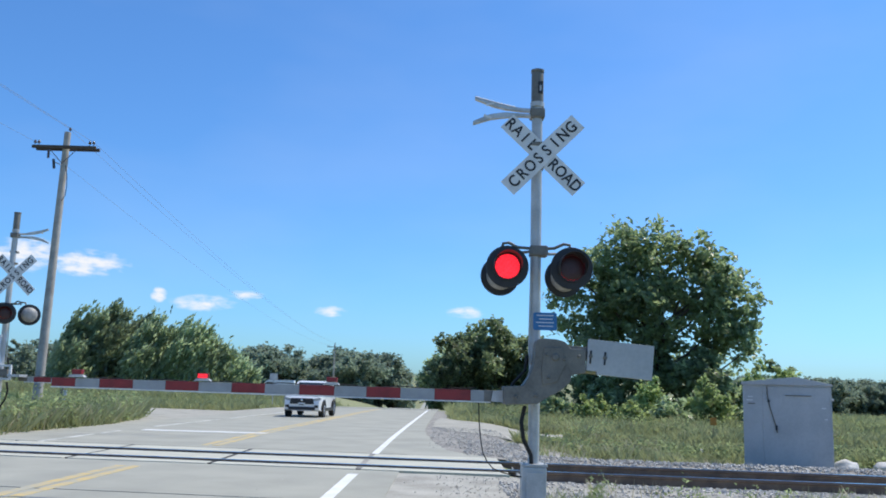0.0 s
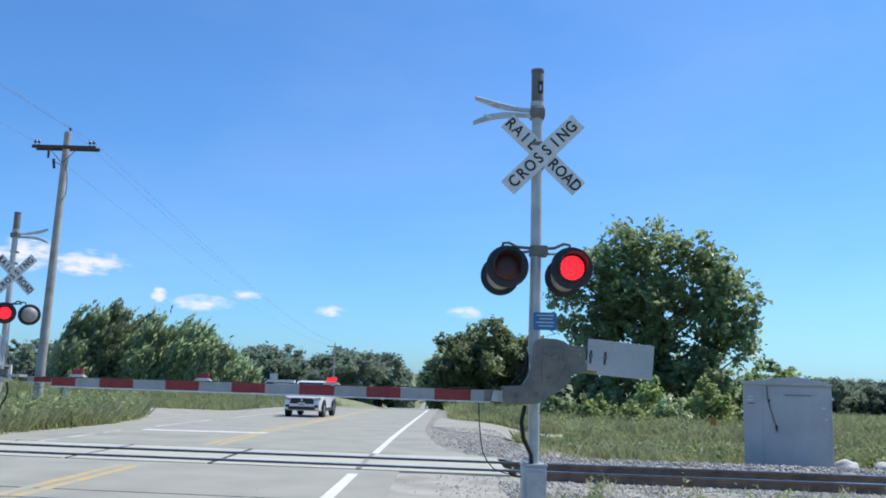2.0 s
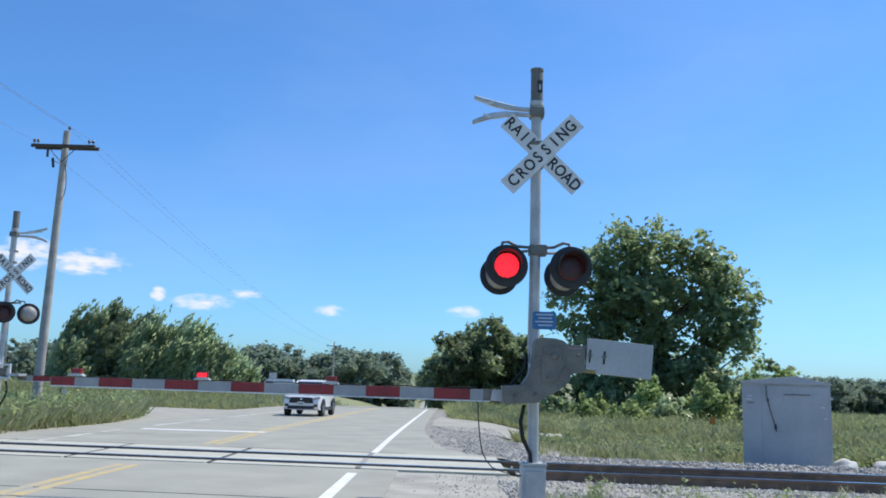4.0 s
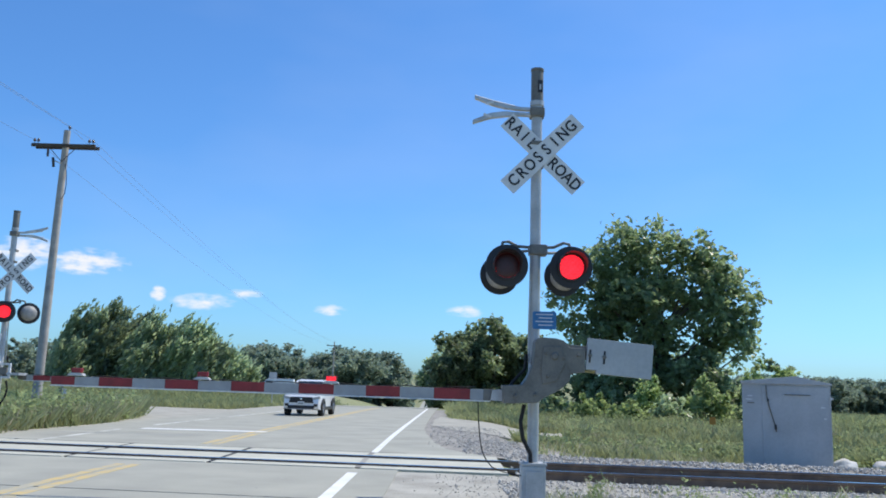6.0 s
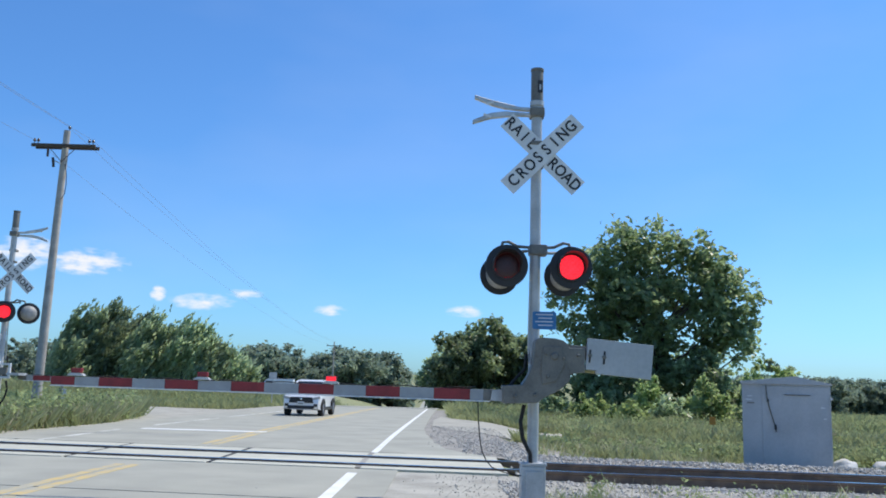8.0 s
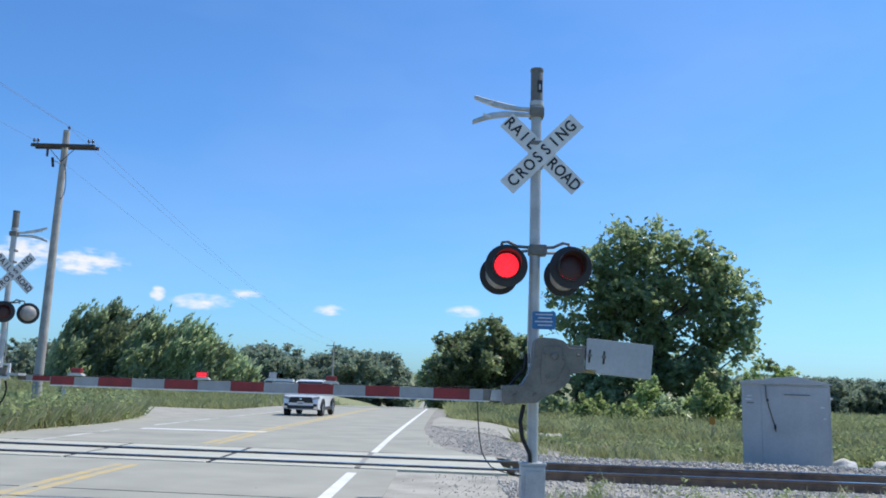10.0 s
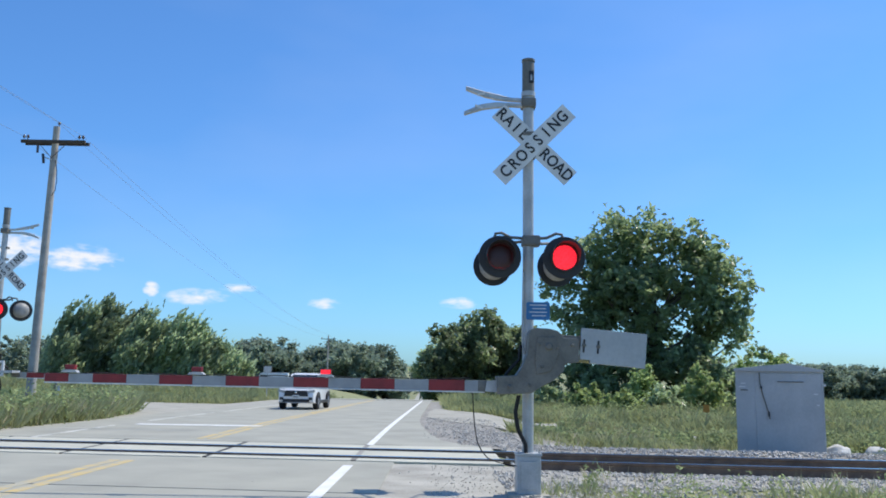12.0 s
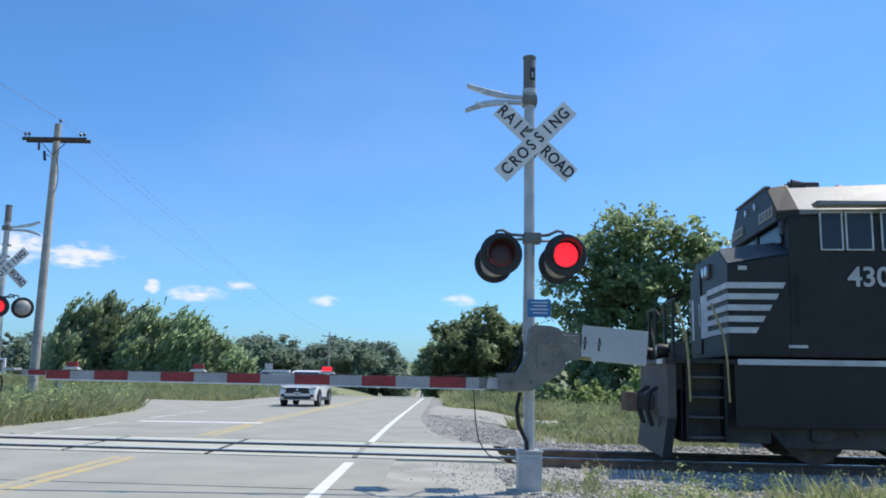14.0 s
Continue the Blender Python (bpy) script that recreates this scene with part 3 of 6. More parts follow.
def mast(name, label, at, rz, arm, lamps, bucks, tip_up=0.0, dark_cap=True, full=True):
    sig = thing(name, label, "signal", at, rz, group="crossing signals")
    post = part("post", tube([(0, 0, 0.40), (0, 0, 2.4), (0, 0, 4.86)], 0.066, 20), GALV, sig, "pale galvanised round post", smooth=40)
    bm = box((0, 0, 0.22), (0.28, 0.28, 0.46), 0.02)
    found = part("junction_base", bm, GALV, sig, "pale grey junction box at the foot")
    part("base_flange", box((0, 0, 0.465), (0.30, 0.30, 0.03), 0.008), GALV, found)
    for dx in (-0.14, 0.14):
        for dy in (-0.14, 0.14):
            part("bolt", tube([(dx * 0.85, dy * 0.85, 0.46), (dx * 0.85, dy * 0.85, 0.505)], 0.014, 6), GALV, found)
    part("base_door", box((0, -0.147, 0.23), (0.20, 0.014, 0.32), 0.006), GALV, found)
    part("footing", prism([(-0.26, -0.30), (0.26, -0.30), (0.24, 0.02), (-0.24, 0.02)], -0.24, 0.24), CONCRETE, sig, "rough concrete footing")
    # post top with its collar and cap
    top = part("post_top", tube([(0, 0, 4.82), (0, 0, 5.235), (0, 0, 5.275)], [0.076, 0.076, 0.066], 20), CASTING if dark_cap else GALV, sig, "darker cylindrical unit on the post top", smooth=40)
    part("collar", tube([(0, 0, 4.80), (0, 0, 4.86)], 0.086, 20), GALV, top, smooth=40)
    part("cap", tube([(0, 0, 5.255), (0, 0, 5.285)], 0.082, 20), CASTING, top, smooth=40)
    part("dark_marking", box((0.03, -0.072, 5.04), (0.062, 0.016, 0.16), 0.006), BLACK, top, "black plate")
    part("marking_bar", box((0.03, -0.082, 5.03), (0.022, 0.006, 0.07), 0.002), ALUMINIUM, top)
    # two outreaching curved arms of the sounder
    for pts in ([(0.06, -0.02, 4.745), (-0.22, -0.03, 4.75), (-0.40, -0.03, 4.78), (-0.55, -0.04, 4.81), (-0.78, -0.04, 4.885)],
                [(0.06, -0.02, 4.675), (-0.22, -0.05, 4.675), (-0.40, -0.05, 4.67), (-0.58, -0.06, 4.64), (-0.80, -0.06, 4.555)]):
        bm = bmesh.new()
        n = len(pts)
        rings = []
        for i, p in enumerate(pts):
            h = 0.022 + 0.012 * (i > 1) - 0.012 * (i == n - 1)
            rings.append([bm.verts.new((p[0], p[1] + a, p[2] + b)) for a, b in ((-0.03, -h), (0.03, -h), (0.03, h), (-0.03, h))])
        for r, s in zip(rings, rings[1:]):
            for k in range(4):
                bm.faces.new((r[k], s[k], s[(k + 1) % 4], r[(k + 1) % 4]))
        bm.faces.new(rings[0]), bm.faces.new(rings[-1][::-1])
        bmesh.ops.recalc_face_normals(bm, faces=bm.faces)
        bmesh.ops.bevel(bm, geom=bm.edges[:], offset=0.006, segments=1, affect="EDGES")
        arm_ob = part("sounder_arm", bm, ALUMINIUM, sig, "tapered aluminium arm")
        t = pts[-2]
        part("bright_patch", box((t[0] - 0.04, t[1] - 0.034, t[2] - 0.005), (0.10, 0.006, 0.03), 0.002, (0, -16 if pts[-1][2] > 4.7 else 20, 0)), SIGN_WHITE, arm_ob)
    part("arm_clamp", box((0.0, 0, 4.71), (0.18, 0.18, 0.12), 0.02), CASTING, sig, "clamp round the post")
    for bx, by, bz, face in bucks:
        crossbuck(sig, bx, by, bz, face)
    part("buck_clamp", box((0, -0.05, 4.02), (0.16, 0.16, 0.05), 0.01), CASTING, sig)
    part("buck_clamp", box((0, -0.05, 4.30), (0.16, 0.16, 0.05), 0.01), CASTING, sig)
    # lamp bracket
    part("bracket_hub", box((0.03, -0.01, 2.98), (0.22, 0.19, 0.13), 0.025), CASTING, sig, "cast hub of the lamp bracket")
    for s in (-1, 1):
        for d in (-0.06, 0.70 if rz == 0 else 0.2):
            pts = [(0.03, d * 0.2, 3.01), (s * 0.22, d * 0.6, 3.02), (s * 0.33, d, 3.07), (s * 0.40, d, 3.06), (s * 0.42, d, 2.98)]
            part("bracket_pipe", tube(pts, 0.019, 8), CASTING, sig, smooth=50)
    for lx, ly, face, flash, back, toe in lamps:
        lamp_head(sig, lx, ly, 2.77, face, flash, back, toe)
    # gate machine, or the open white frame that carries the arm
    if full:
        outline = [(-0.025, 1.86), (0.0, 1.90), (0.05, 1.915), (0.215, 1.907), (0.30, 1.885), (0.345, 1.85), (0.375, 1.803), (0.55, 1.803), (0.55, 1.525), (0.39, 1.505), (0.37, 1.42),
                   (0.30, 1.35), (0.22, 1.295), (0.09, 1.228), (0.0, 1.165), (-0.38, 1.150), (-0.395, 1.355), (-0.17, 1.368), (-0.105, 1.465), (-0.045, 1.615)]
        mach = part("gate_machine", prism(outline, -0.36, -0.08, bevel=0.012), CASTING, sig, "dull grey-brown cast gate mechanism")
        part("cover_plate", prism([(0.04, 1.55), (0.07, 1.81), (0.28, 1.81), (0.32, 1.62), (0.22, 1.42), (0.06, 1.38)], -0.376, -0.355, bevel=0.006), CASTING, mach)
        for bx, bz, r in ((0.10, 1.73, 0.020), (0.20, 1.70, 0.045), (0.12, 1.47, 0.018), (0.30, 1.68, 0.016), (0.47, 1.72, 0.018), (-0.02, 1.26, 0.018), (-0.25, 1.24, 0.022)):
            part("bolt_head", spin([(0, -0.40), (r * 0.7, -0.40), (r, -0.385), (r, -0.37)], 12, c=(bx, 0, bz)), CASTING, mach)
        part("side_plate", prism([(-0.36, 1.17), (-0.36, 1.31), (-0.50, 1.30), (-0.52, 1.18)], -0.24, -0.20), GALV, mach)
        part("side_plate", prism([(-0.36, 1.17), (-0.36, 1.31), (-0.50, 1.30), (-0.52, 1.18)], -0.10, -0.06), GALV, mach)
        # counterweight
        cw = part("counterweight", prism([(-0.372, 0.195), (0.386, 0.195), (0.386, -0.20), (-0.25, -0.20), (-0.25, -0.165), (-0.372, -0.165)], -0.03, 0.03, bevel=0.005), CASE_PAINT, sig, "pale blue-white counterweight plate", (0.940, -0.32, 1.697), rot=(0, 4.8, 0))
        for sx in (-0.335, -0.17):
            part("slot", box((sx, -0.033, -0.03 + 0.02), (0.022, 0.012, 0.15), 0.005), BLACK, cw)
            part("bolt_head", spin([(0, -0.052), (0.016, -0.05), (0.024, -0.036), (0.024, -0.03)], 8, c=(sx, 0, 0.0)), CASTING, cw)
        part("weight_bracket", box((-0.30, 0.05, -0.185), (0.20, 0.05, 0.03), 0.006), RAIL_YELLOW, cw, "tan lower bracket")
        part("weight_arm", box((-0.40, 0.07, 0.02), (0.36, 0.05, 0.16), 0.01), CASTING, cw)
    else:
        mach = part("arm_frame", box((-0.12, 0.22, 1.53), (0.50, 0.05, 0.05), 0.006), SIGN_WHITE, sig, "white open steel frame that carries the arm")
        part("frame_bar", box((-0.12, 0.22, 1.22), (0.50, 0.05, 0.05), 0.006), SIGN_WHITE, mach)
        part("frame_bar", box((0.11, 0.22, 1.375), (0.05, 0.05, 0.27), 0.006), SIGN_WHITE, mach)
        part("frame_bar", box((-0.35, 0.22, 1.375), (0.05, 0.05, 0.27), 0.006), SIGN_WHITE, mach)
        part("frame_motor", box((-0.10, 0.10, 1.36), (0.36, 0.24, 0.18), 0.02), CASTING, mach, "grey gate motor")
        part("frame_strut", tube([(0.02, 0.12, 2.25), (0.0, 0.2, 1.9), (-0.10, 0.22, 1.55)], 0.03, 8), SIGN_WHITE, mach)
        part("frame_arm", box((-0.44, 0.05, 1.30), (0.30, 0.40, 0.06), 0.008), GALV, mach)
    # gate arm in stripes
    if arm is not None:
        arm_ob = part("gate_arm", box((-0.50, -0.15, 1.24), (0.20, 0.05, 0.13), 0.006), CASTING, sig, "striped gate arm lowered across the lane")
        x, red = -0.52, False
        widths = [0.235, 0.42, 0.396, 0.395, 0.374, 0.407, 0.40, 0.385, 0.385, 0.385, 0.38, 0.388, 0.282, 0.275]
        for k, w in enumerate(widths):
            h = 0.126 - 0.030 * (k / 13)
            xm = x - w / 2
            zc = 1.238 + tip_up * (-xm)
            part("stripe", box((xm, -0.15, zc), (w - 0.002, 0.035, h), 0.003), RED_SHEET if red else WHITE_SHEET, arm_ob, "red stripe" if red else "silver-white stripe")
            part("lower_edge", box((xm, -0.15, zc - h / 2 - 0.009), (w + 0.001, 0.05, 0.014), 0.002), SIGN_WHITE, arm_ob)
            x, red = x - w, not red
        for lx, flash in zip((-2.375, -3.875, -5.34), arm):
            gate_lamp(arm_ob, lx, 1.240 + tip_up * (-lx) + 0.058 + 0.010 * (1 + lx / 5), flash)
        for ob in arm_ob.children:
            if ob.name.startswith("gate_lamp"):
                ob.location.y = -0.15
        pts = [(-0.7, -0.13, 1.33)]
        for k in range(1, 40):
            u = -0.7 - 4.7 * k / 39
            pts.append((u, -0.12, 1.240 + tip_up * (-u) + 0.068 - 0.02 * (k / 39) + 0.012 * math.sin(k * 1.1)))
        part("lamp_cable", tube(pts, 0.006, 5), RUBBER, arm_ob, "thin black lamp cable")
    # conduits down the post
    part("conduit", tube([(-0.10, -0.10, 1.72), (-0.12, -0.12, 1.55), (-0.26, -0.16, 1.40), (-0.30, -0.16, 1.33)], 0.018, 8), RUBBER, sig, "black flexible conduit", smooth=60)
    part("conduit", tube([(-0.12, -0.12, 1.14), (-0.16, -0.13, 0.95), (-0.13, -0.12, 0.75), (-0.04, -0.10, 0.58), (-0.03, -0.09, 0.42)], 0.024, 8), RUBBER, sig, "black flexible conduit", smooth=60)
    part("conduit", tube([(-0.06, -0.09, 1.62), (-0.075, -0.08, 1.8), (-0.07, -0.06, 2.1), (-0.06, -0.05, 2.6)], 0.012, 6), GALV, sig, smooth=60)
    return sig


near_signal = mast("crossing_signal", "grey crossing signal with crossbuck, red flashing lamps and lowered gate", (1.12, 10.15, 0.0), 0,
                   (FLASH_B, FLASH_A, None),
                   [(-0.35, -0.14, -1, FLASH_A, "", 0), (0.42, -0.14, -1, FLASH_B, "", 0), (-0.38, 0.80, 1, None, "dusty grey lamp back", 8), (0.45, 0.80, 1, None, "dusty grey lamp back", 8)], [(0.06, -0.13, 4.16, -1)], tip_up=0.004)
sign = part("emergency_sign", prism([(-0.03, 2.04), (-0.03, 2.22), (-0.015, 2.235), (0.235, 2.235), (0.25, 2.22), (0.25, 2.04), (0.235, 2.025), (-0.015, 2.025)], -0.085, -0.079), BLUE_SIGN, near_signal, "small blue notice with white bars")
for k, w in enumerate((0.20, 0.16, 0.21, 0.17)):
    part("notice_bar", box((0.11 + 0.01 * (k % 2), -0.0865, 2.20 - 0.042 * k), (w, 0.003, 0.012)), SIGN_WHITE, sign)
part("notice_clamp", box((0.02, -0.07, 2.19), (0.05, 0.02, 0.03)), GALV, sign)
hang = [(-0.66, -0.15, 1.16), (-0.65, -0.16, 0.95), (-0.63, -0.16, 0.75), (-0.60, -0.14, 0.60), (-0.55, -0.12, 0.50), (-0.48, -0.10, 0.42), (-0.36, -0.08, 0.37), (-0.22, -0.06, 0.34), (-0.14, -0.05, 0.33)]
part("hanging_cable", tube(hang, 0.007, 6), RUBBER, near_signal, "thin black cable hanging from the arm", smooth=60)

far_signal = mast("crossing_signal", "crossing signal post beyond the track seen from behind, its gate down", (-10.55, 20.6, 0.0), 180,
                  (),
                  [(-0.10, 0.30, 1, FLASH_B, "", 27), (-0.50, -0.10, -1, None, "dusty grey lamp back", 27)], [(-0.16, 0.13, 3.72, 1)], tip_up=-0.012, full=False)


# ---------------------------------------------------------------- equipment case, poles, small fixtures
def equipment_case():
    case = thing("equipment_case", "pale blue-grey steel signal equipment cabinet on short legs beside the track", "cabinet", (7.84, 19.4, -0.47), -21)
    case.scale = (0.98, 1.0, 1.10)
    body = part("body", box((0, 0.6, 1.0), (1.90, 1.2, 1.76), 0.015), CASE_PAINT, case)
    part("roof", prism([(-0.98, 1.87), (0.98, 1.87), (0.98, 1.90), (0.22, 2.04), (-0.98, 1.92)], -0.06, 1.26, bevel=0.006), CASE_PAINT, case, "shallow pitched sheet roof")
    door = part("door", box((0.20, -0.008, 1.0), (1.42, 0.022, 1.66), 0.006), CASE_PAINT, case, "wide cabinet door")
    part("hinge", tube([(0.915, -0.02, 1.5), (0.915, -0.02, 1.62)], 0.014, 8), GALV, door)
    part("hinge", tube([(0.915, -0.02, 0.4), (0.915, -0.02, 0.52)], 0.014, 8), GALV, door)
    part("drip_edge", box((0.25, -0.03, 1.66), (0.56, 0.03, 0.018), 0.004), CASTING, door, "dark drip edge")
    bar = part("latch_bar", tube([(-0.42, -0.03, 1.84), (-0.41, -0.035, 1.62), (-0.36, -0.04, 1.40), (-0.25, -0.04, 1.05), (-0.22, -0.04, 0.90)], 0.014, 8), CASTING, door, "dark bent latch bar")
    part("padlock", box((-0.385, -0.05, 1.54), (0.05, 0.03, 0.05), 0.008), BLACK, bar)
    part("padlock", box((-0.235, -0.05, 1.0), (0.045, 0.03, 0.10), 0.008), BLACK, bar)
    for x in (-0.86, -0.55, 0.55, 0.86):
        part("leg", box((x, 0.06, 0.02), (0.07, 0.07, 0.24), 0.006), CASTING, case)
    for dx, dz, w in ((-0.80, 1.55, 0.14), (-0.76, 1.48, 0.16), (-0.78, 1.62, 0.11), (0.78, 1.42, 0.09), (0.82, 1.20, 0.06)):
        part("label_plate", box((dx, -0.010 - (0.014 if dx > 0 else 0), dz), (w, 0.006, 0.022)), CASTING if w > 0.15 else SIGN_WHITE, case)
    part("side_vent", box((0.965, 0.5, 1.60), (0.03, 0.30, 0.10), 0.006), GALV, case, "bright vent hood")
    part("side_lamp", box((0.97, 0.04, 1.60), (0.06, 0.05, 0.04), 0.008), SIGN_WHITE, case)


def utility_pole(name, at, h, arm, rz, label):
    up = thing(name, label, "utility pole", at, rz, group="utility poles")
    k = h / 10.4
    part("shaft", tube([(0, 0, -0.3), (0.0, 0, h * 0.4), (0.0, 0, h)], [0.175 * k, 0.15 * k, 0.115 * k], 16), POLE_WOOD, up, "weathered grey wooden shaft", smooth=50)
    for s, dy in ((1, -0.16), (-1, 0.16)):
        part("crossarm", box((0, dy * k, h - 0.62 * k), (arm, 0.09, 0.12 * k), 0.01), ARM_WOOD, up, "dark wooden crossarm")
    for x in (-arm * 0.46, -arm * 0.40, arm * 0.40, arm * 0.46, 0.08):
        z = h - 0.56 * k if abs(x) > 0.2 else h
        bm = spin([(0.012, 0), (0.012, 0.07), (0.05, 0.08), (0.06, 0.11), (0.035, 0.125), (0.05, 0.14), (0.03, 0.19), (0.0, 0.2)], 12, "z", (x, -0.16 * k if abs(x) > 0.2 else 0, z))
        part("insulator", bm, CERAMIC, up, smooth=50)
    for s in (-1, 1):
        part("arm_brace", tube([(0, -0.19 * k, h - 1.25 * k), (s * 0.55, -0.19 * k, h - 0.68 * k)], 0.014, 6), ARM_WOOD, up)
    return up


up = utility_pole("utility_pole", (-14.45, 31.0, 0.0), 10.42, 2.45, -3, "tall weathered wooden utility pole with double crossarm")
up.matrix_basis = pose(-14.45, 31.0, 0.0, 0, 0.7, -3)
cut = part("fuse_cutout", tube([(-0.55, -0.2, 9.66), (-0.52, -0.24, 9.35)], 0.045, 8), CERAMIC, up, "hanging fuse cutout")
part("fuse_tube", tube([(-0.30, -0.25, 9.30), (-0.24, -0.25, 8.95)], 0.05, 8), BLACK, up)
part("cutout_bracket", tube([(-0.28, -0.22, 9.2), (0, -0.15, 9.1)], 0.02, 6), GALV, up)
part("drop_cable", tube([(0.13, -0.12, 9.1), (0.22, -0.14, 8.75), (0.27, -0.15, 8.3), (0.24, -0.14, 7.95), (0.12, -0.13, 7.75)], 0.014, 6), RUBBER, up, "looped black cable", smooth=60)
utility_pole("utility_pole", (-18.6, 150.0, ground_z(-18.6, 150.0) - 0.1), 8.4 - ground_z(-18.6, 150.0), 2.6, -3, "distant wooden utility pole with a single crossarm line")
equipment_case()


def line_wire(a, b, sag, r, label):
    a, b = Vector(a), Vector(b)
    pts = []
    for k in range(33):
        u = k / 32
        p = a.lerp(b, u)
        p.z -= sag * 4 * u * (1 - u)
        pts.append(p)
    tagged(part("overhead_wire", tube(pts, r, 5), WIRE), label, "wire", group="overhead wires")


for dx, dz in ((-1.12, 0.06), (1.12, 0.06), (0.08, 0.62)):
    near, far = (-14.32 + dx, 31.0 - 0.16, 9.93 + dz), (-18.6 + dx * 0.95, 150.0, 7.95 + dz)
    line_wire(near, far, 1.3, 0.006, "thin overhead wire running on beside the road")
    back = (-14.32 + dx + 2.2, -30.0, 10.0 + dz)
    line_wire(back, near, 0.9, 0.0055, "thin overhead wire coming from behind")


def rock(at, s, seed, label):
    bm = bmesh.new()
    bmesh.ops.create_icosphere(bm, subdivisions=3, radius=1)
    for v in bm.verts:
        k = 1 + 0.28 * noise.noise(v.co * 1.3 + Vector((seed, 0, 0))) + 0.1 * noise.noise(v.co * 4 + Vector((seed, 5, 0)))
        v.co = Vector((v.co.x * s[0] * k, v.co.y * s[1] * k, max(v.co.z, -0.6) * s[2] * k))
    tagged(part("rock", bm, WHITE_ROCK, at=at, smooth=35), label, "rock", group="white rocks")


rock((9.25, 19.7, -0.22), (0.28, 0.22, 0.17), 1, "white limestone rock in the grass beside the cabinet")
rock((10.45, 20.3, -0.25), (0.26, 0.2, 0.13), 4, "pale flat rock in the grass")
rock((7.3, 24.0, -0.30), (0.16, 0.15, 0.13), 7, "grey rock behind the cabinet")
post = thing("marker_post", "short grey post with a pale plate in the verge", "post", (-13.95, 32.0, -0.38))
part("stake", box((-0.08, 0, 0.6), (0.12, 0.08, 1.35), 0.012), CASTING, post)
part("plate", box((0.06, -0.05, 0.90), (0.15, 0.03, 0.56), 0.006), SIGN_WHITE, post, "pale narrow plate")
warn = thing("marker_sign", "small orange utility marker on a stake in the weeds", "sign", (9.7, 30.5, -0.75))
part("stake", box((0, 0, 0.6), (0.05, 0.04, 1.3), 0.006), RAIL_YELLOW, warn)
ORANGE = material("orange_marker", (0.62, 0.24, 0.03), 0.5)
part("plate", box((0, -0.03, 1.14), (0.22, 0.012, 0.26), 0.004), ORANGE, warn, "orange plate")
board = thing("road_sign", "back of a small grey road sign far along the verge", "sign", (-11.6, 60.0, -0.1))
part("stake", box((0, 0, 0.9), (0.06, 0.05, 2.0), 0.006), GALV, board)
part("plate", box((0, -0.03, 1.80), (0.55, 0.012, 0.42), 0.004), GALV, board, "grey sheet back")


# ---------------------------------------------------------------- trees, shrubs, grass, stones
def leaf_mesh(name, pts, size, mat, rng, flat=0.35, long=1.5, sweep=None):
    """Small bent leaves or leaf sprays, one four-cornered piece at every point."""
    n = len(pts)
    nor = rng.normal(size=(n, 3))
    nor[:, 2] = np.abs(nor[:, 2]) + flat
    nor /= np.linalg.norm(nor, axis=1)[:, None]
    ref = rng.normal(size=(n, 3))
    u = np.cross(nor, ref)
    if sweep is not None:
        # the wind lays the leaves along one direction
        u = u / (np.linalg.norm(u, axis=1)[:, None] + 1e-9) + 1.6 * np.array(sweep)
        nor = np.cross(u, ref)
        nor /= np.linalg.norm(nor, axis=1)[:, None] + 1e-9
    u /= np.linalg.norm(u, axis=1)[:, None] + 1e-9
    v = np.cross(nor, u)
    s = size * rng.uniform(0.6, 1.35, n)[:, None]
    u, v = u * s * 0.5 * long, v * s * 0.5
    bend = nor * s * 0.22
    quad = np.stack([pts - u, pts - v + bend, pts + u, pts + v + bend], 1).reshape(-1, 3)
    me = bpy.data.meshes.new(name)
    me.from_pydata(quad.tolist(), [], [(4 * k, 4 * k + 1, 4 * k + 2, 4 * k + 3) for k in range(n)])
    me.materials.append(mat)
    return me


def crown_points(lobes, n, rng, clump=0.20, per=24, sweep=None):
    """Leaf places gathered in sprays near the outside of the lobes."""
    lobes = np.array(lobes)
    vol = lobes[:, 3] * lobes[:, 4] * lobes[:, 5]
    out = []
    for lobe, share in zip(lobes, vol / vol.sum()):
        m = max(2, int(n * share / per))
        d = rng.normal(size=(m, 3))
        d /= np.linalg.norm(d, axis=1)[:, None]
        c = lobe[:3] + d * lobe[3:6] * rng.uniform(0.5, 1.2, m)[:, None]
        r = clump * lobe[3:6].mean()
        away = rng.normal(size=(m, per, 3)) * r * rng.uniform(0.5, 1.1, m)[:, None, None]
        if sweep is not None:
            away = away * 0.62 + np.array(sweep) * (rng.normal(size=(m, per, 1)) * r * 1.9)
        p = c[:, None, :] + away
        out.append(p.reshape(-1, 3))
    return np.concatenate(out)


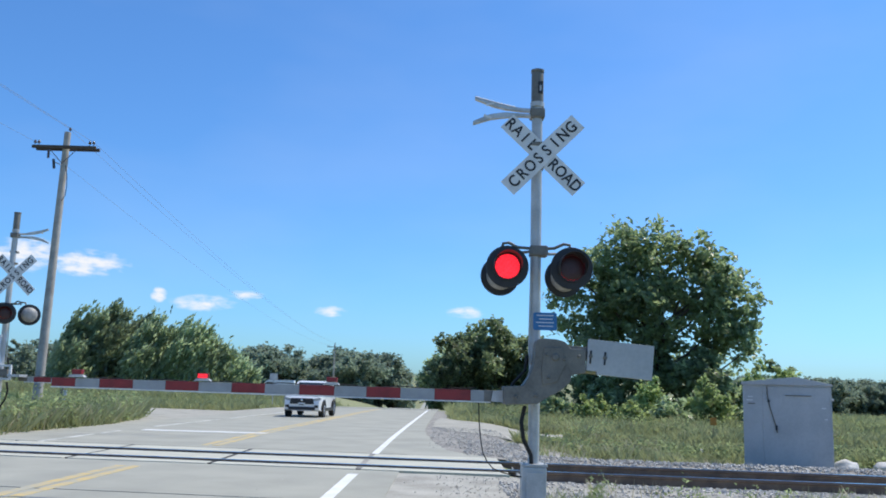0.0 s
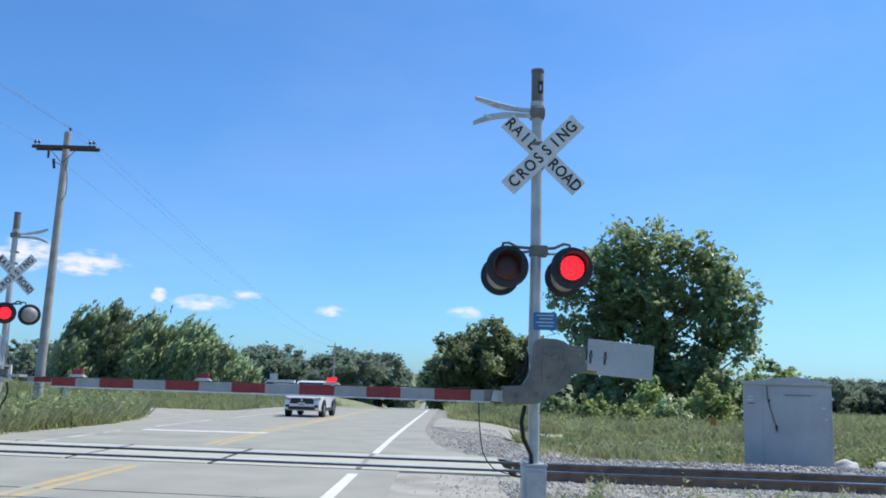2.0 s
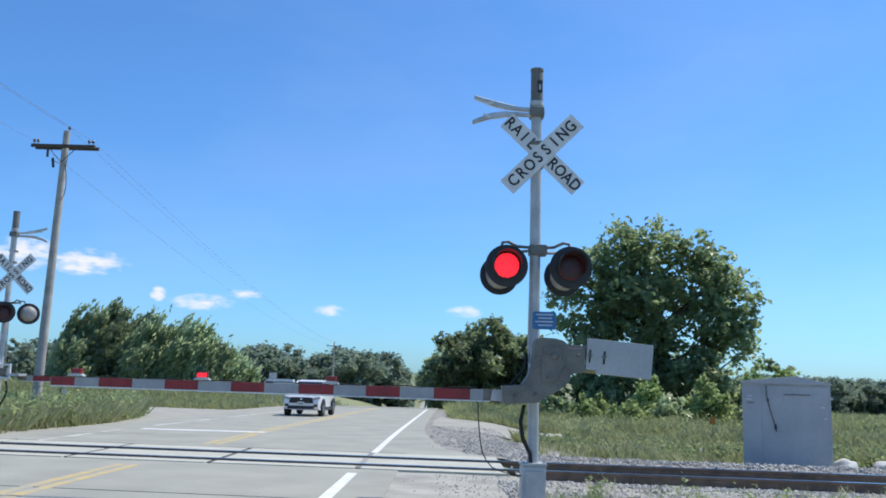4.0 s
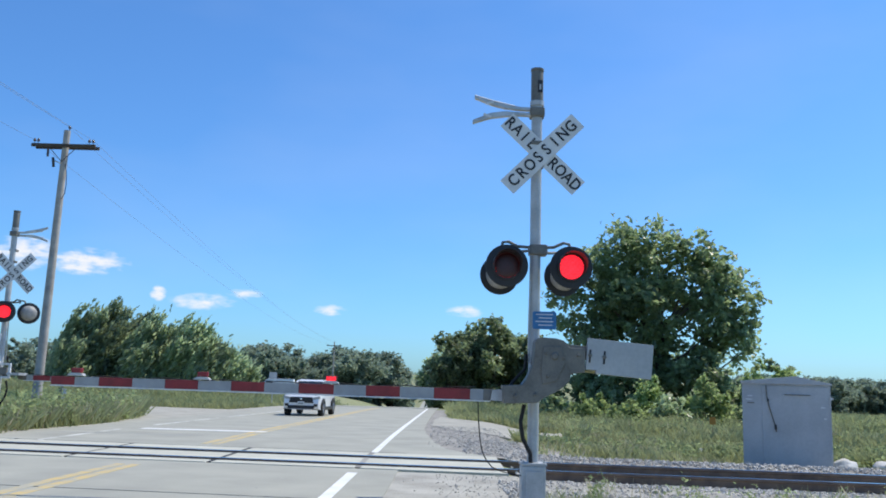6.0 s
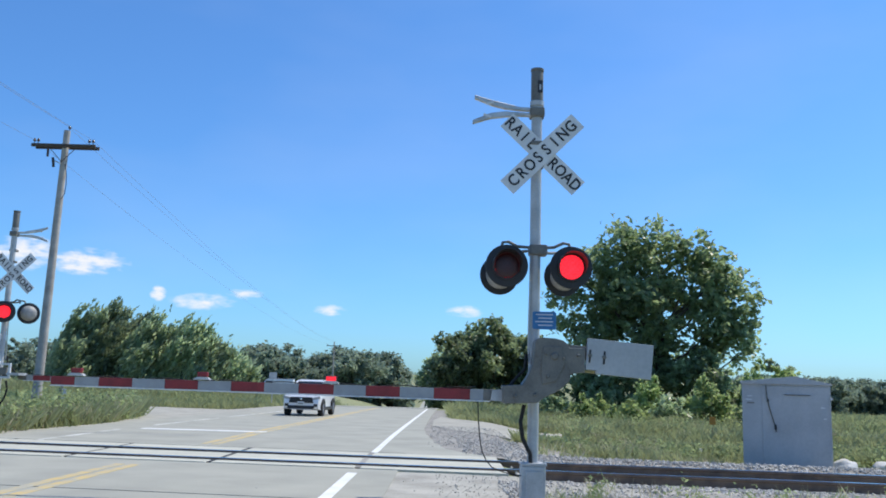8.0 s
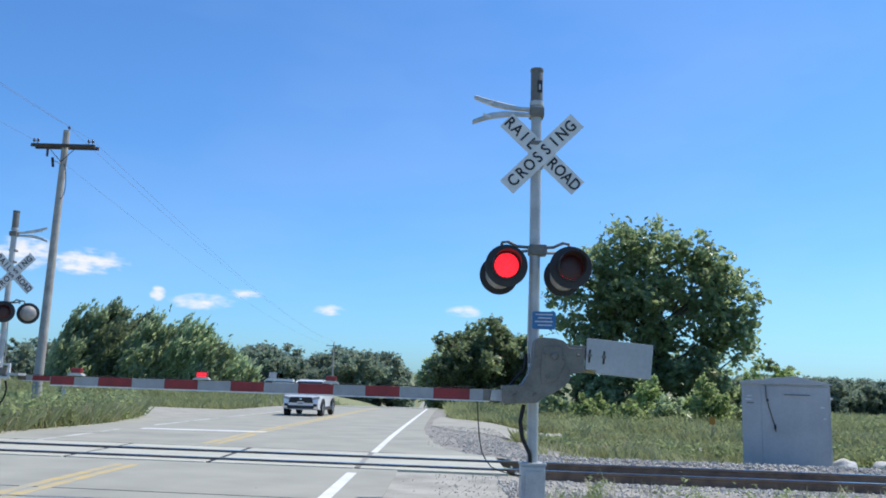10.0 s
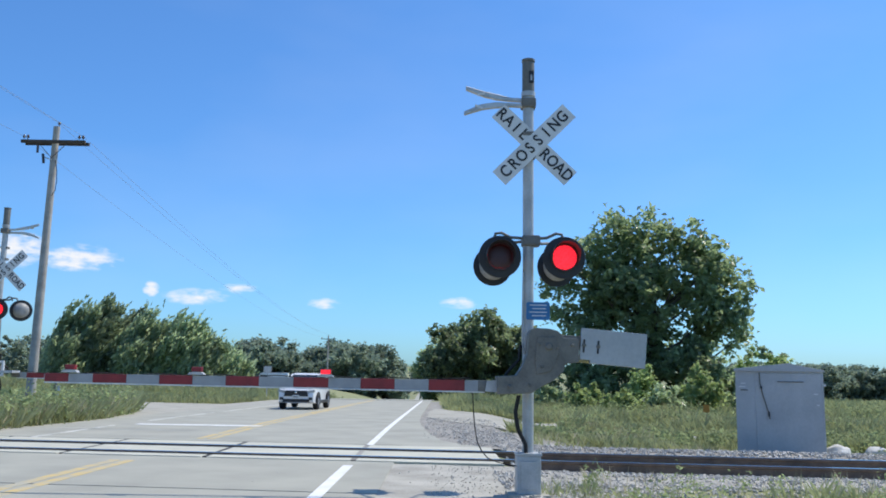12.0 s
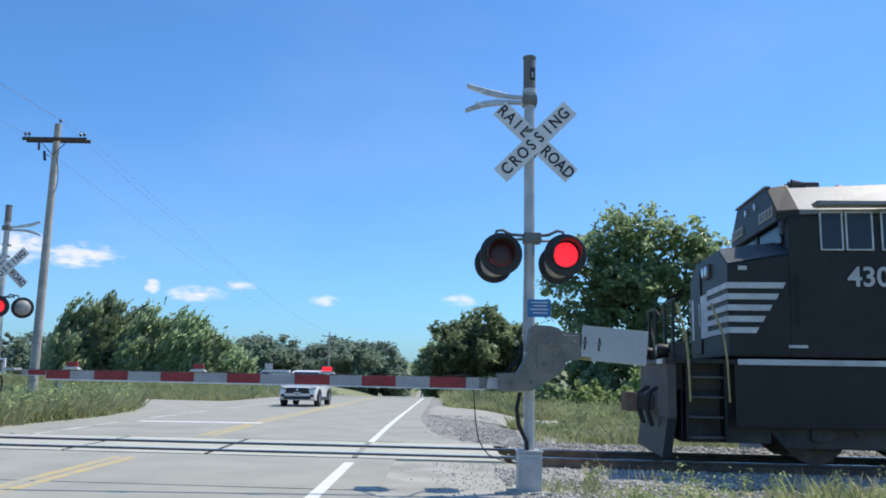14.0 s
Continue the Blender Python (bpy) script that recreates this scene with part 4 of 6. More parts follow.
def tree(name, label, at, height, lobes, leaves, size, mat, seed, trunk=0.25, limbs=True, group="", bare=0.12, long=1.5, clump=0.22, per=24, sweep=None, every=1):
    rng = np.random.default_rng(seed)
    t = thing(name, label, "shrub" if name == "shrub" else "tree", at, group=group)
    bm = bmesh.new()
    lean = rng.normal(size=2) * 0.02 * height
    top = Vector((lean[0], lean[1], height * 0.72))
    tube([(0, 0, -0.3), Vector((0, 0, 0)).lerp(top, 0.35), Vector((lean[0] * 0.2, lean[1], 0)).lerp(top, 0.7), top], [trunk * 1.25, trunk, trunk * 0.65, trunk * 0.2], 9, bm)
    if limbs:
        for lb in lobes[::every]:
            c = Vector(lb[:3])
            k = min(0.85, max(bare, (c.z - 0.35 * abs(c.x)) / height))
            a = Vector((0, 0, 0)).lerp(top, min(1.0, k))
            mid = a.lerp(c, 0.5) + Vector((0, 0, -0.06 * height * rng.uniform(0.2, 1)))
            tube([a, mid, c], [trunk * 0.42, trunk * 0.26, trunk * 0.08], 6, bm)
    part("trunk", bm, BARK, t, "rough brown trunk and limbs", smooth=60)
    me = leaf_mesh("crown", crown_points(lobes, leaves, rng, clump, per, sweep), size, mat, rng, long=long, sweep=sweep)
    ob = new("crown", me)
    ob.parent = t
    return t


def dome(rng, n, rx, ry, z0, z1, r0, r1, lift=1.0, skew_top=0.0):
    """Lobes that fill a rounded crown from z0 to z1."""
    out = []
    while len(out) < n:
        d = rng.normal(size=3)
        d /= np.linalg.norm(d)
        k = rng.uniform(0.15, 1) ** 0.45
        z = (z0 + z1) / 2 + d[2] * k * (z1 - z0) / 2
        r = rng.uniform(r0, r1)
        x, y = d[0] * k * rx, d[1] * k * ry
        out.append((x + skew_top * (z - z0), y, max(z0 + r * 0.5, min(z1 - r * 0.7, z)), r * 1.05, r, r * 0.9 * lift))
    return out


rng = np.random.default_rng(5)
# outer boughs of the big tree, then smaller sprays inside, with an open middle where limbs and sky show
big = [(-6.2, 0, 10.3, 1.1, 1.6, 1.2), (-4.6, 0.2, 11.4, 1.0, 1.5, 1.3), (-2.9, 0, 12.4, 1.2, 1.7, 1.4), (-1.8, 0.4, 12.2, 0.9, 1.5, 1.4), (-0.4, -0.3, 12.8, 1.0, 1.6, 1.2), (1.0, 0.2, 12.0, 1.1, 1.6, 1.2),
       (2.5, 0, 12.1, 1.1, 1.6, 1.1), (3.6, 0.2, 10.7, 1.1, 1.6, 1.2), (4.4, -0.2, 10.9, 0.9, 1.5, 1.1), (5.6, 0, 9.6, 1.0, 1.5, 1.1), (6.2, 0.1, 8.3, 0.9, 1.4, 1.0), (6.1, 0, 6.6, 0.9, 1.3, 0.9),
       (5.7, 0, 5.0, 0.9, 1.3, 0.8), (6.9, 0.1, 4.3, 0.7, 0.9, 0.4), (7.6, 0, 4.0, 0.4, 0.6, 0.3), (-6.9, 0, 8.6, 1.0, 1.5, 1.1), (-6.6, 0.2, 6.9, 1.0, 1.5, 0.8), (-5.4, 0, 5.6, 1.1, 1.5, 1.0), (-5.9, 0, 4.4, 1.0, 1.4, 0.8)]
for lobe in dome(rng, 96, 6.3, 2.8, 2.4, 12.3, 0.65, 1.15):
    open_middle = abs(lobe[0] - 0.9) < 0.75 and 4.2 < lobe[2] < 7.9
    open_right = lobe[0] > 4.0 and lobe[2] < 4.6
    if not (open_middle or open_right):
        big.append(lobe)
for x, z in ((-3.6, 9.4), (-2.4, 10.6), (-1.0, 9.8), (0.2, 10.8), (1.4, 9.4), (2.6, 10.2), (3.6, 8.8), (-3.2, 7.6), (-1.8, 8.4), (-0.6, 8.2), (2.9, 8.0), (4.6, 8.0), (-4.4, 7.8), (-2.4, 6.2), (-0.9, 6.6), (3.4, 6.4), (4.6, 6.2), (0.4, 9.0), (-1.4, 4.9), (3.4, 4.9)):
    big.append((x, rng.uniform(-1.2, 1.2), z, 0.95, 1.1, 0.9))
big += [(x, rng.uniform(-1.5, 1.5), rng.uniform(1.8, 4.0), 1.1, 1.3, 1.0) for x in (-5.8, -4.6, -3.4, -2.2, -1.0, 2.6, 3.6)]
tree("poplar_tree", "broad leafy cottonwood tree with a ragged dark green crown", (15.6, 60.0, -0.75), 13.2, big, 25000, 0.29, LEAF, 11, 0.36, clump=0.27, per=16, every=4)
rng = np.random.default_rng(15)
for x, d, h, w in ((1.5, 108, 8.6, 2.6), (4.2, 112, 10.6, 3.0), (7.0, 109, 10.9, 3.0), (9.8, 113, 10.0, 3.0), (12.4, 110, 9.6, 2.6), (-0.2, 118, 6.6, 2.0)):
    tree("roadside_tree", "rounded dark green roadside tree with low branches", (x, d, ground_z(x, d) - 0.1), h - 1.1 - ground_z(x, d), dome(rng, 26, w * 1.1, w, 0.3, h - 0.9 - ground_z(x, d), 0.8, 1.4), 9500, 0.33, LEAF, int(x * 10 + 50), 0.22, group="trees by the road", clump=0.26, per=18)
for x, d, h, w in ((-42.2, 98, 7.6, 1.6), (-40.2, 95, 10.0, 1.9), (-38.2, 97, 10.5, 1.8), (-35.2, 99, 9.3, 1.9), (-33.0, 96, 8.9, 1.9), (-30.4, 98, 8.3, 1.8), (-28.4, 96, 8.1, 1.5), (-26.6, 97, 6.2, 1.4), (-24.8, 98, 4.6, 1.3), (-23.6, 99, 3.4, 1.2), (-45.5, 108, 5.0, 2.0)):
    lob = dome(rng, 20, w * 1.1, w, 0.4, h * 0.88, 0.8, 1.3) + [(0.1 + 0.3 * k + u, 0, h * (0.74 + 0.07 * k) - abs(u) * 0.7, 0.8 - 0.14 * k, 0.8, 1.0) for k in range(4) for u in (-1.4, 0.0, 1.2)]
    tree("poplar_tree", "wind-bent silvery green poplar with a pointed crown", (x, d, min(-0.95, ground_z(x, d) - 0.05)), h, lob, 10500, 0.24, LEAF_PALE, int(-x * 10), 0.18, group="poplar row", long=2.6, clump=0.36, per=20, sweep=(0.58, 0.0, 0.81))
# woods farther off, their distance haze mixed into the leaf colour
far_kinds = []
for s, (h, w) in enumerate(((10.5, 4.2), (12.0, 4.6), (8.5, 4.4), (11.0, 3.6))):
    far_kinds.append(tree("woodland_tree", "distant round-topped woodland tree in summer leaf", (-53 + 9 * s, 250 + 6 * (s % 2), -4.0), h, dome(rng, 15, w, w, 0.4, h, 1.4, 2.2), 4200, 0.52, LEAF_HAZED, 70 + s, 0.25, group="far woods"))
spots = []
for k in range(24):
    spots.append((-57 + 2.3 * k + rng.uniform(-1, 1), 262 + rng.uniform(-14, 22)))
for k in range(16):
    spots.append((-104 + 3.0 * k + rng.uniform(-1, 1), 168 + rng.uniform(-8, 14)))
for k in range(46):
    spots.append((76 + 1.5 * k + rng.uniform(-1, 1), 222 + rng.uniform(-8, 16) + k * 0.25))
for k in range(18):
    spots.append((146 + 4.4 * k + rng.uniform(-1, 1), 232 + rng.uniform(-8, 16) + k * 0.6))
for k in range(20):
    spots.append((-40 + 4.2 * k + rng.uniform(-2, 2), 420 + rng.uniform(-20, 40)))
for k in range(30):
    spots.append((-230 + 9.0 * k + rng.uniform(-3, 3), 640 + rng.uniform(-30, 40)))
for x, y in spots:
    if abs(x + 5 - road_x(y)) < 8:
        continue
    src = far_kinds[int(rng.integers(4))]
    k = rng.uniform(0.85, 1.12)
    crown = next(ob for ob in src.children if ob.name.startswith("crown"))
    tall = max(v.co.z for v in crown.data.vertices) * 0.95
    if x < 8 and y < 300:
        # tops follow a skyline given as rise over distance, along the bearing
        rise = np.interp(x / y, (-0.52, -0.46, -0.445, -0.40, -0.235, -0.218, -0.198, -0.178, -0.155, -0.125, -0.108, -0.085, -0.065, -0.05, -0.03, 0.0), (0.044, 0.044, 0.034, 0.028, 0.034, 0.051, 0.047, 0.030, 0.035, 0.038, 0.043, 0.042, 0.035, 0.022, 0.018, 0.018))
        k = (1.33 + rise * y * rng.uniform(0.84, 1.0) - ground_z(x, y)) / tall
    elif x > 70 and y < 300:
        k = (1.33 + 0.0225 * y * rng.uniform(0.9, 1.06) - ground_z(x, y)) / tall
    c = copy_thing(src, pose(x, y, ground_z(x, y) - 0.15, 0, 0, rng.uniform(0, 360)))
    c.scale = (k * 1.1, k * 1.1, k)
for k, (x, y, h, w) in enumerate(((12.2, 50, 2.6, 0.8), (13.0, 48, 1.3, 0.9), (14.4, 46, 2.2, 1.0), (9.2, 52, 1.5, 0.9), (16.9, 47, 2.6, 0.9), (17.9, 49, 3.3, 0.9), (18.8, 47, 3.2, 0.8), (19.6, 49, 3.5, 1.0), (18.9, 46, 2.6, 1.0), (15.8, 51, 1.7, 0.9), (7.4, 55, 1.4, 0.8), (16.6, 42, 1.6, 0.9), (16.9, 44, 2.1, 0.8), (11.0, 57, 2.6, 1.2), (17.4, 43, 1.3, 0.9), (10.4, 48, 1.0, 0.7))):
    lob = dome(rng, 9, w, w, 0.05, h, 0.25, 0.55) + [(rng.uniform(-w, w) * 0.7, 0, h * rng.uniform(0.85, 1.12), 0.22, 0.22, 0.4) for _ in range(3)]
    tree("shrub", "bright green leafy shrub at the edge of the meadow", (x, y, ground_z(x, y) - 0.05), h, lob, 1700, 0.17, LEAF_PALE if k % 3 == 1 else SHRUB, int(x * 7), 0.035, limbs=True, group="shrubs", clump=0.42)
for x, y, h, w in ((14.0, 58, 4.0, 3.0), (18.5, 59, 4.4, 3.0), (9.8, 61, 3.6, 2.4), (20.5, 62, 3.6, 2.4)):
    tree("shrub", "dark understorey bush below the big tree", (x, y, ground_z(x, y) - 0.05), h, dome(rng, 9, w, w * 0.7, 0.1, h, 0.8, 1.2), 2600, 0.26, LEAF, int(x * 9), 0.05, group="understorey")


def blades(name, label, areas, mat, seed, width=0.02, spread=0.95):
    """Tufts of thin upright blades over the ground in the given areas: x0, x1, y0, y1, tufts, height, blades a tuft."""
    g = np.random.default_rng(seed)
    verts, faces = [], []
    for x0, x1, y0, y1, n, h, per in areas:
        for _ in range(n):
            x, y = g.uniform(x0, x1), g.uniform(y0, y1)
            if ROAD_L - 0.2 + road_x(y) < x < ROAD_R + 0.9 + road_x(y) and y < 66 or abs(y - track_y(x)) < 1.75:
                continue
            if in_side_track(x, y):
                continue
            if 16.9 < y < 42 and 0 < x < 32 and in_drive(x, y):
                continue
            if 6.6 < x < 11.2 and 17.6 < y < 21.0 or in_trackside_gravel(x, y) and g.random() < 0.93:
                continue
            hh = h * (0.55 + 0.9 * max(0, 0.5 + noise.noise((x * 0.35, y * 0.35, 7)))) * g.uniform(0.6, 1.2)
            z = ground_z(x, y) - 0.02
            for _ in range(per):
                a = g.uniform(0, 6.283)
                lean = g.uniform(0.1, spread) * hh
                dx, dy = math.cos(a), math.sin(a)
                bx, by = x + g.normal() * 0.09, y + g.normal() * 0.09
                w = width * (1 + y * 0.022) * g.uniform(0.7, 1.4)
                i = len(verts)
                verts += [(bx - dy * w, by + dx * w, z), (bx + dy * w, by - dx * w, z), (bx + dx * lean * 0.54 - dy * w * 0.8, by + dy * lean * 0.54 + dx * w * 0.8, z + hh * 0.6), (bx + dx * lean, by + dy * lean, z + hh * g.uniform(0.8, 1.05))]
                faces += [(i, i + 1, i + 2), (i + 1, i + 3, i + 2)]
    me = bpy.data.meshes.new(name)
    me.from_pydata(verts, [], faces)
    me.materials.append(mat)
    tagged(new(name, me), label, "grass", kind="stuff")


def in_drive(x, y):
    """The dirt track beside the rails and the gravel where it joins the road."""
    if x < 2.2 and y < 26.5 or x < 0.7:
        return True
    near = 24.4 + 8.2 * smooth_step(2.0, 6.0, x) + 0.05 * max(0, x - 6)
    far = 40 - 4.0 * smooth_step(0.6, 3.5, x) + 0.03 * max(0, x - 6)
    return near < y < far


def in_trackside_gravel(x, y):
    return 1.2 < x < 16 and track_y(x) < y < np.interp(x, (1.2, 2.1, 2.9, 4.2, 6.0, 9.2, 16), (24.6, 24.2, 21.8, 20.0, 19.2, 18.7, 17.8))


def in_side_track(x, y):
    """The side track that opens off the road beyond the stop line."""
    if x > -9.0 or not 20 < y < 58:
        return False
    return y > np.interp(-x, (9.7, 10.6, 12.6, 15.6, 22, 36, 37), (26, 30.5, 36.5, 41.5, 46, 49, 60))


blades("meadow_grass", "uneven green meadow grass and weeds", [
    (1.8, 16, 17.9, 32, 11000, 0.30, 7), (1.5, 34, 28, 62, 12000, 0.50, 7), (12, 40, 16, 40, 7000, 0.35, 6), (0.6, 4, 32, 62, 2200, 0.4, 6),
    (-26, -9.7, 19.0, 42, 13000, 0.66, 7), (-48, -10.2, 38, 88, 11000, 0.60, 6), (30, 130, 60, 200, 5000, 0.9, 4), (-80, -12, 80, 150, 4000, 0.9, 4), (1, 40, 62, 108, 4500, 0.9, 4)], BLADE, 3, 0.011)
blades("dry_weeds", "dry yellowish weeds and seed stems", [
    (1.8, 9.5, 8.2, 11.6, 60, 0.28, 8), (4.5, 9.5, 8.2, 11.0, 60, 0.40, 8), (1.8, 6.4, 18.2, 30, 500, 0.36, 6), (-26, -9.8, 19.5, 40, 2600, 0.75, 6), (2, 30, 30, 55, 900, 0.5, 6), (2.6, 6.5, 17.4, 18.4, 120, 0.2, 6)], DRY, 4, 0.004, 0.6)
blades("trackside_weeds", "tall green weeds growing in the ballast", [
    (1.8, 9.5, 8.0, 11.2, 120, 0.26, 12), (3.2, 9.5, 8.0, 10.8, 220, 0.44, 12), (1.35, 1.9, 10.0, 10.7, 10, 0.30, 10)], BLADE, 8, 0.004, 0.6)


def forbs():
    """Leafy weeds between the grasses, many low round clumps."""
    g = np.random.default_rng(21)
    pts = []
    for x0, x1, y0, y1, n, h in ((2.2, 16, 18.2, 24.5, 260, 0.35), (2, 32, 28, 58, 520, 0.7), (-26, -9.9, 20.2, 40, 900, 0.75), (-44, -10.6, 34, 78, 360, 0.8), (10, 34, 16, 24, 160, 0.4)):
        for _ in range(n):
            x, y = g.uniform(x0, x1), g.uniform(y0, y1)
            if abs(y - track_y(x)) < 2.4 or (0 < x < 32 and in_drive(x, y)) or in_side_track(x, y) or in_trackside_gravel(x, y) or (6.5 < x < 9.6 and 17.2 < y < 21.6):
                continue
            hh = h * g.uniform(0.5, 1.3)
            m = 46
            p = g.normal(size=(m, 3)) * np.array((hh * 0.32, hh * 0.32, hh * 0.30)) + np.array((x, y, ground_z(x, y) + hh * 0.5))
            p[:, 2] = np.maximum(p[:, 2], ground_z(x, y) + 0.02)
            pts.append(p)
    low = []
    for _ in range(90):
        x, y, hh = g.uniform(1.9, 9.5), g.uniform(8.2, 11.3), g.uniform(0.12, 0.34)
        p = g.normal(size=(60, 3)) * np.array((hh * 0.28, hh * 0.28, hh * 0.36)) + np.array((x, y, ground_z(x, y) + hh * 0.7))
        low.append(p)
    tagged(new("ballast_weeds", leaf_mesh("ballast_weeds", np.concatenate(low), 0.026, WEED, g, long=2.2)), "small leafy weeds rooted in the ballast", "weeds", kind="stuff")
    rough = []
    for _ in range(1500):
        x, y, hh = g.uniform(-26, -9.9), g.uniform(20.4, 42), g.uniform(0.35, 0.95)
        if in_side_track(x, y):
            continue
        z = ground_z(x, y)
        p = g.normal(size=(40, 3)) * np.array((hh * 0.22, hh * 0.22, hh * 0.30)) + np.array((x, y, z + hh * 0.5))
        p[:, 2] = np.maximum(p[:, 2], z + 0.02)
        rough.append(p)
    tagged(new("rough_weeds", leaf_mesh("rough_weeds", np.concatenate(rough), 0.085, WEED, g, long=2.0)), "tall rough dark green weeds on the verge", "weeds", kind="stuff")
    near = np.concatenate(pts)
    ob = new("leafy_weeds", leaf_mesh("leafy_weeds", near, 0.07, WEED, g))
    tagged(ob, "low leafy green weeds scattered through the meadow", "weeds", kind="stuff")


forbs()


def stones():
    g = np.random.default_rng(9)
    base = [(1, 0, 0), (-1, 0, 0), (0, 1, 0), (0, -1, 0), (0, 0, 1), (0, 0, -1)]
    tri = [(0, 2, 4), (2, 1, 4), (1, 3, 4), (3, 0, 4), (2, 0, 5), (1, 2, 5), (3, 1, 5), (0, 3, 5)]
    verts, faces = [], []

    def scatter(n, x0, x1, off0, off1, lo, hi, along):
        for _ in range(n):
            x = g.uniform(x0, x1)
            o = g.uniform(off0, off1)
            y = (track_y(x) + o) if along else o
            if abs(y - track_y(x)) < 3.3 and x > 1.3:
                d = abs(y - track_y(x))
                z = np.interp(d, (0, 1.5, 2.2, 3.3), (-0.135, -0.118, -0.285, -0.52))
                z = max(z, ground_z(x, y) + (0.035 if y > track_y(x) + 1.5 else 0.0))
            else:
                z = max(ground_z(x, y) + (0.045 if x < 2 else 0.0), -0.5)
            s = g.uniform(lo, hi)
            r = Euler(g.uniform(0, 6.28, 3)).to_matrix()
            i = len(verts)
            for b in base:
                p = r @ (Vector(b) * s * g.uniform(0.65, 1.25))
                verts.append((x + p.x, y + p.y, z + p.z * 0.8 + s * 0.25))
            faces.extend([(i + a, i + b, i + c) for a, b, c in tri])
    scatter(5200, 1.25, 10, -3.6, -0.9, 0.018, 0.04, True)
    scatter(700, 0.0, 2.2, 9.0, 13.4, 0.006, 0.018, False)
    scatter(1500, 0.9, 3.0, 9.6, 12.6, 0.018, 0.042, False)
    scatter(2600, 1.3, 11, 0.9, 3.0, 0.018, 0.045, True)
    scatter(70, -6, 1.2, 10.5, 18, 0.006, 0.016, False)
    scatter(900, 1.3, 10, -0.6, 0.6, 0.018, 0.035, True)
    scatter(900, 0.5, 2.4, 17.2, 22.0, 0.012, 0.035, False)
    scatter(1100, -0.2, 2.2, 19.0, 30.0, 0.010, 0.028, False)
    scatter(1500, 1.6, 9.0, 1.6, 3.6, 0.016, 0.042, True)
    me = bpy.data.meshes.new("ballast_stones")
    me.from_pydata(verts, [], faces)
    me.materials.append(STONE)
    tagged(new("ballast_stones", me), "loose grey and tan crushed stones along the track", "stones", kind="stuff")


stones()


# ---------------------------------------------------------------- vehicles on the road
def wheel(parent, x, y, r, w):
    tyre = part("wheel", spin([(r * 0.62, -w / 2), (r * 0.95, -w / 2), (r, -w * 0.3), (r, w * 0.3), (r * 0.95, w / 2), (r * 0.62, w / 2)], 28, "x"), RUBBER, parent, "black tyre", (x, y, r), 40)
    s = 1 if x > 0 else -1
    rim = part("rim", spin([(r * 0.63, s * w * 0.46), (r * 0.55, s * w * 0.30), (r * 0.18, s * w * 0.38), (0, s * w * 0.40)], 24, "x"), RIM, tyre, "silver rim", smooth=40)
    for k in range(5):
        a = k * 1.2566
        part("spoke", tube([(s * w * 0.42, 0.04 * math.cos(a), 0.04 * math.sin(a)), (s * w * 0.44, r * 0.58 * math.cos(a), r * 0.58 * math.sin(a))], 0.028, 6), RIM, tyre)
    return tyre


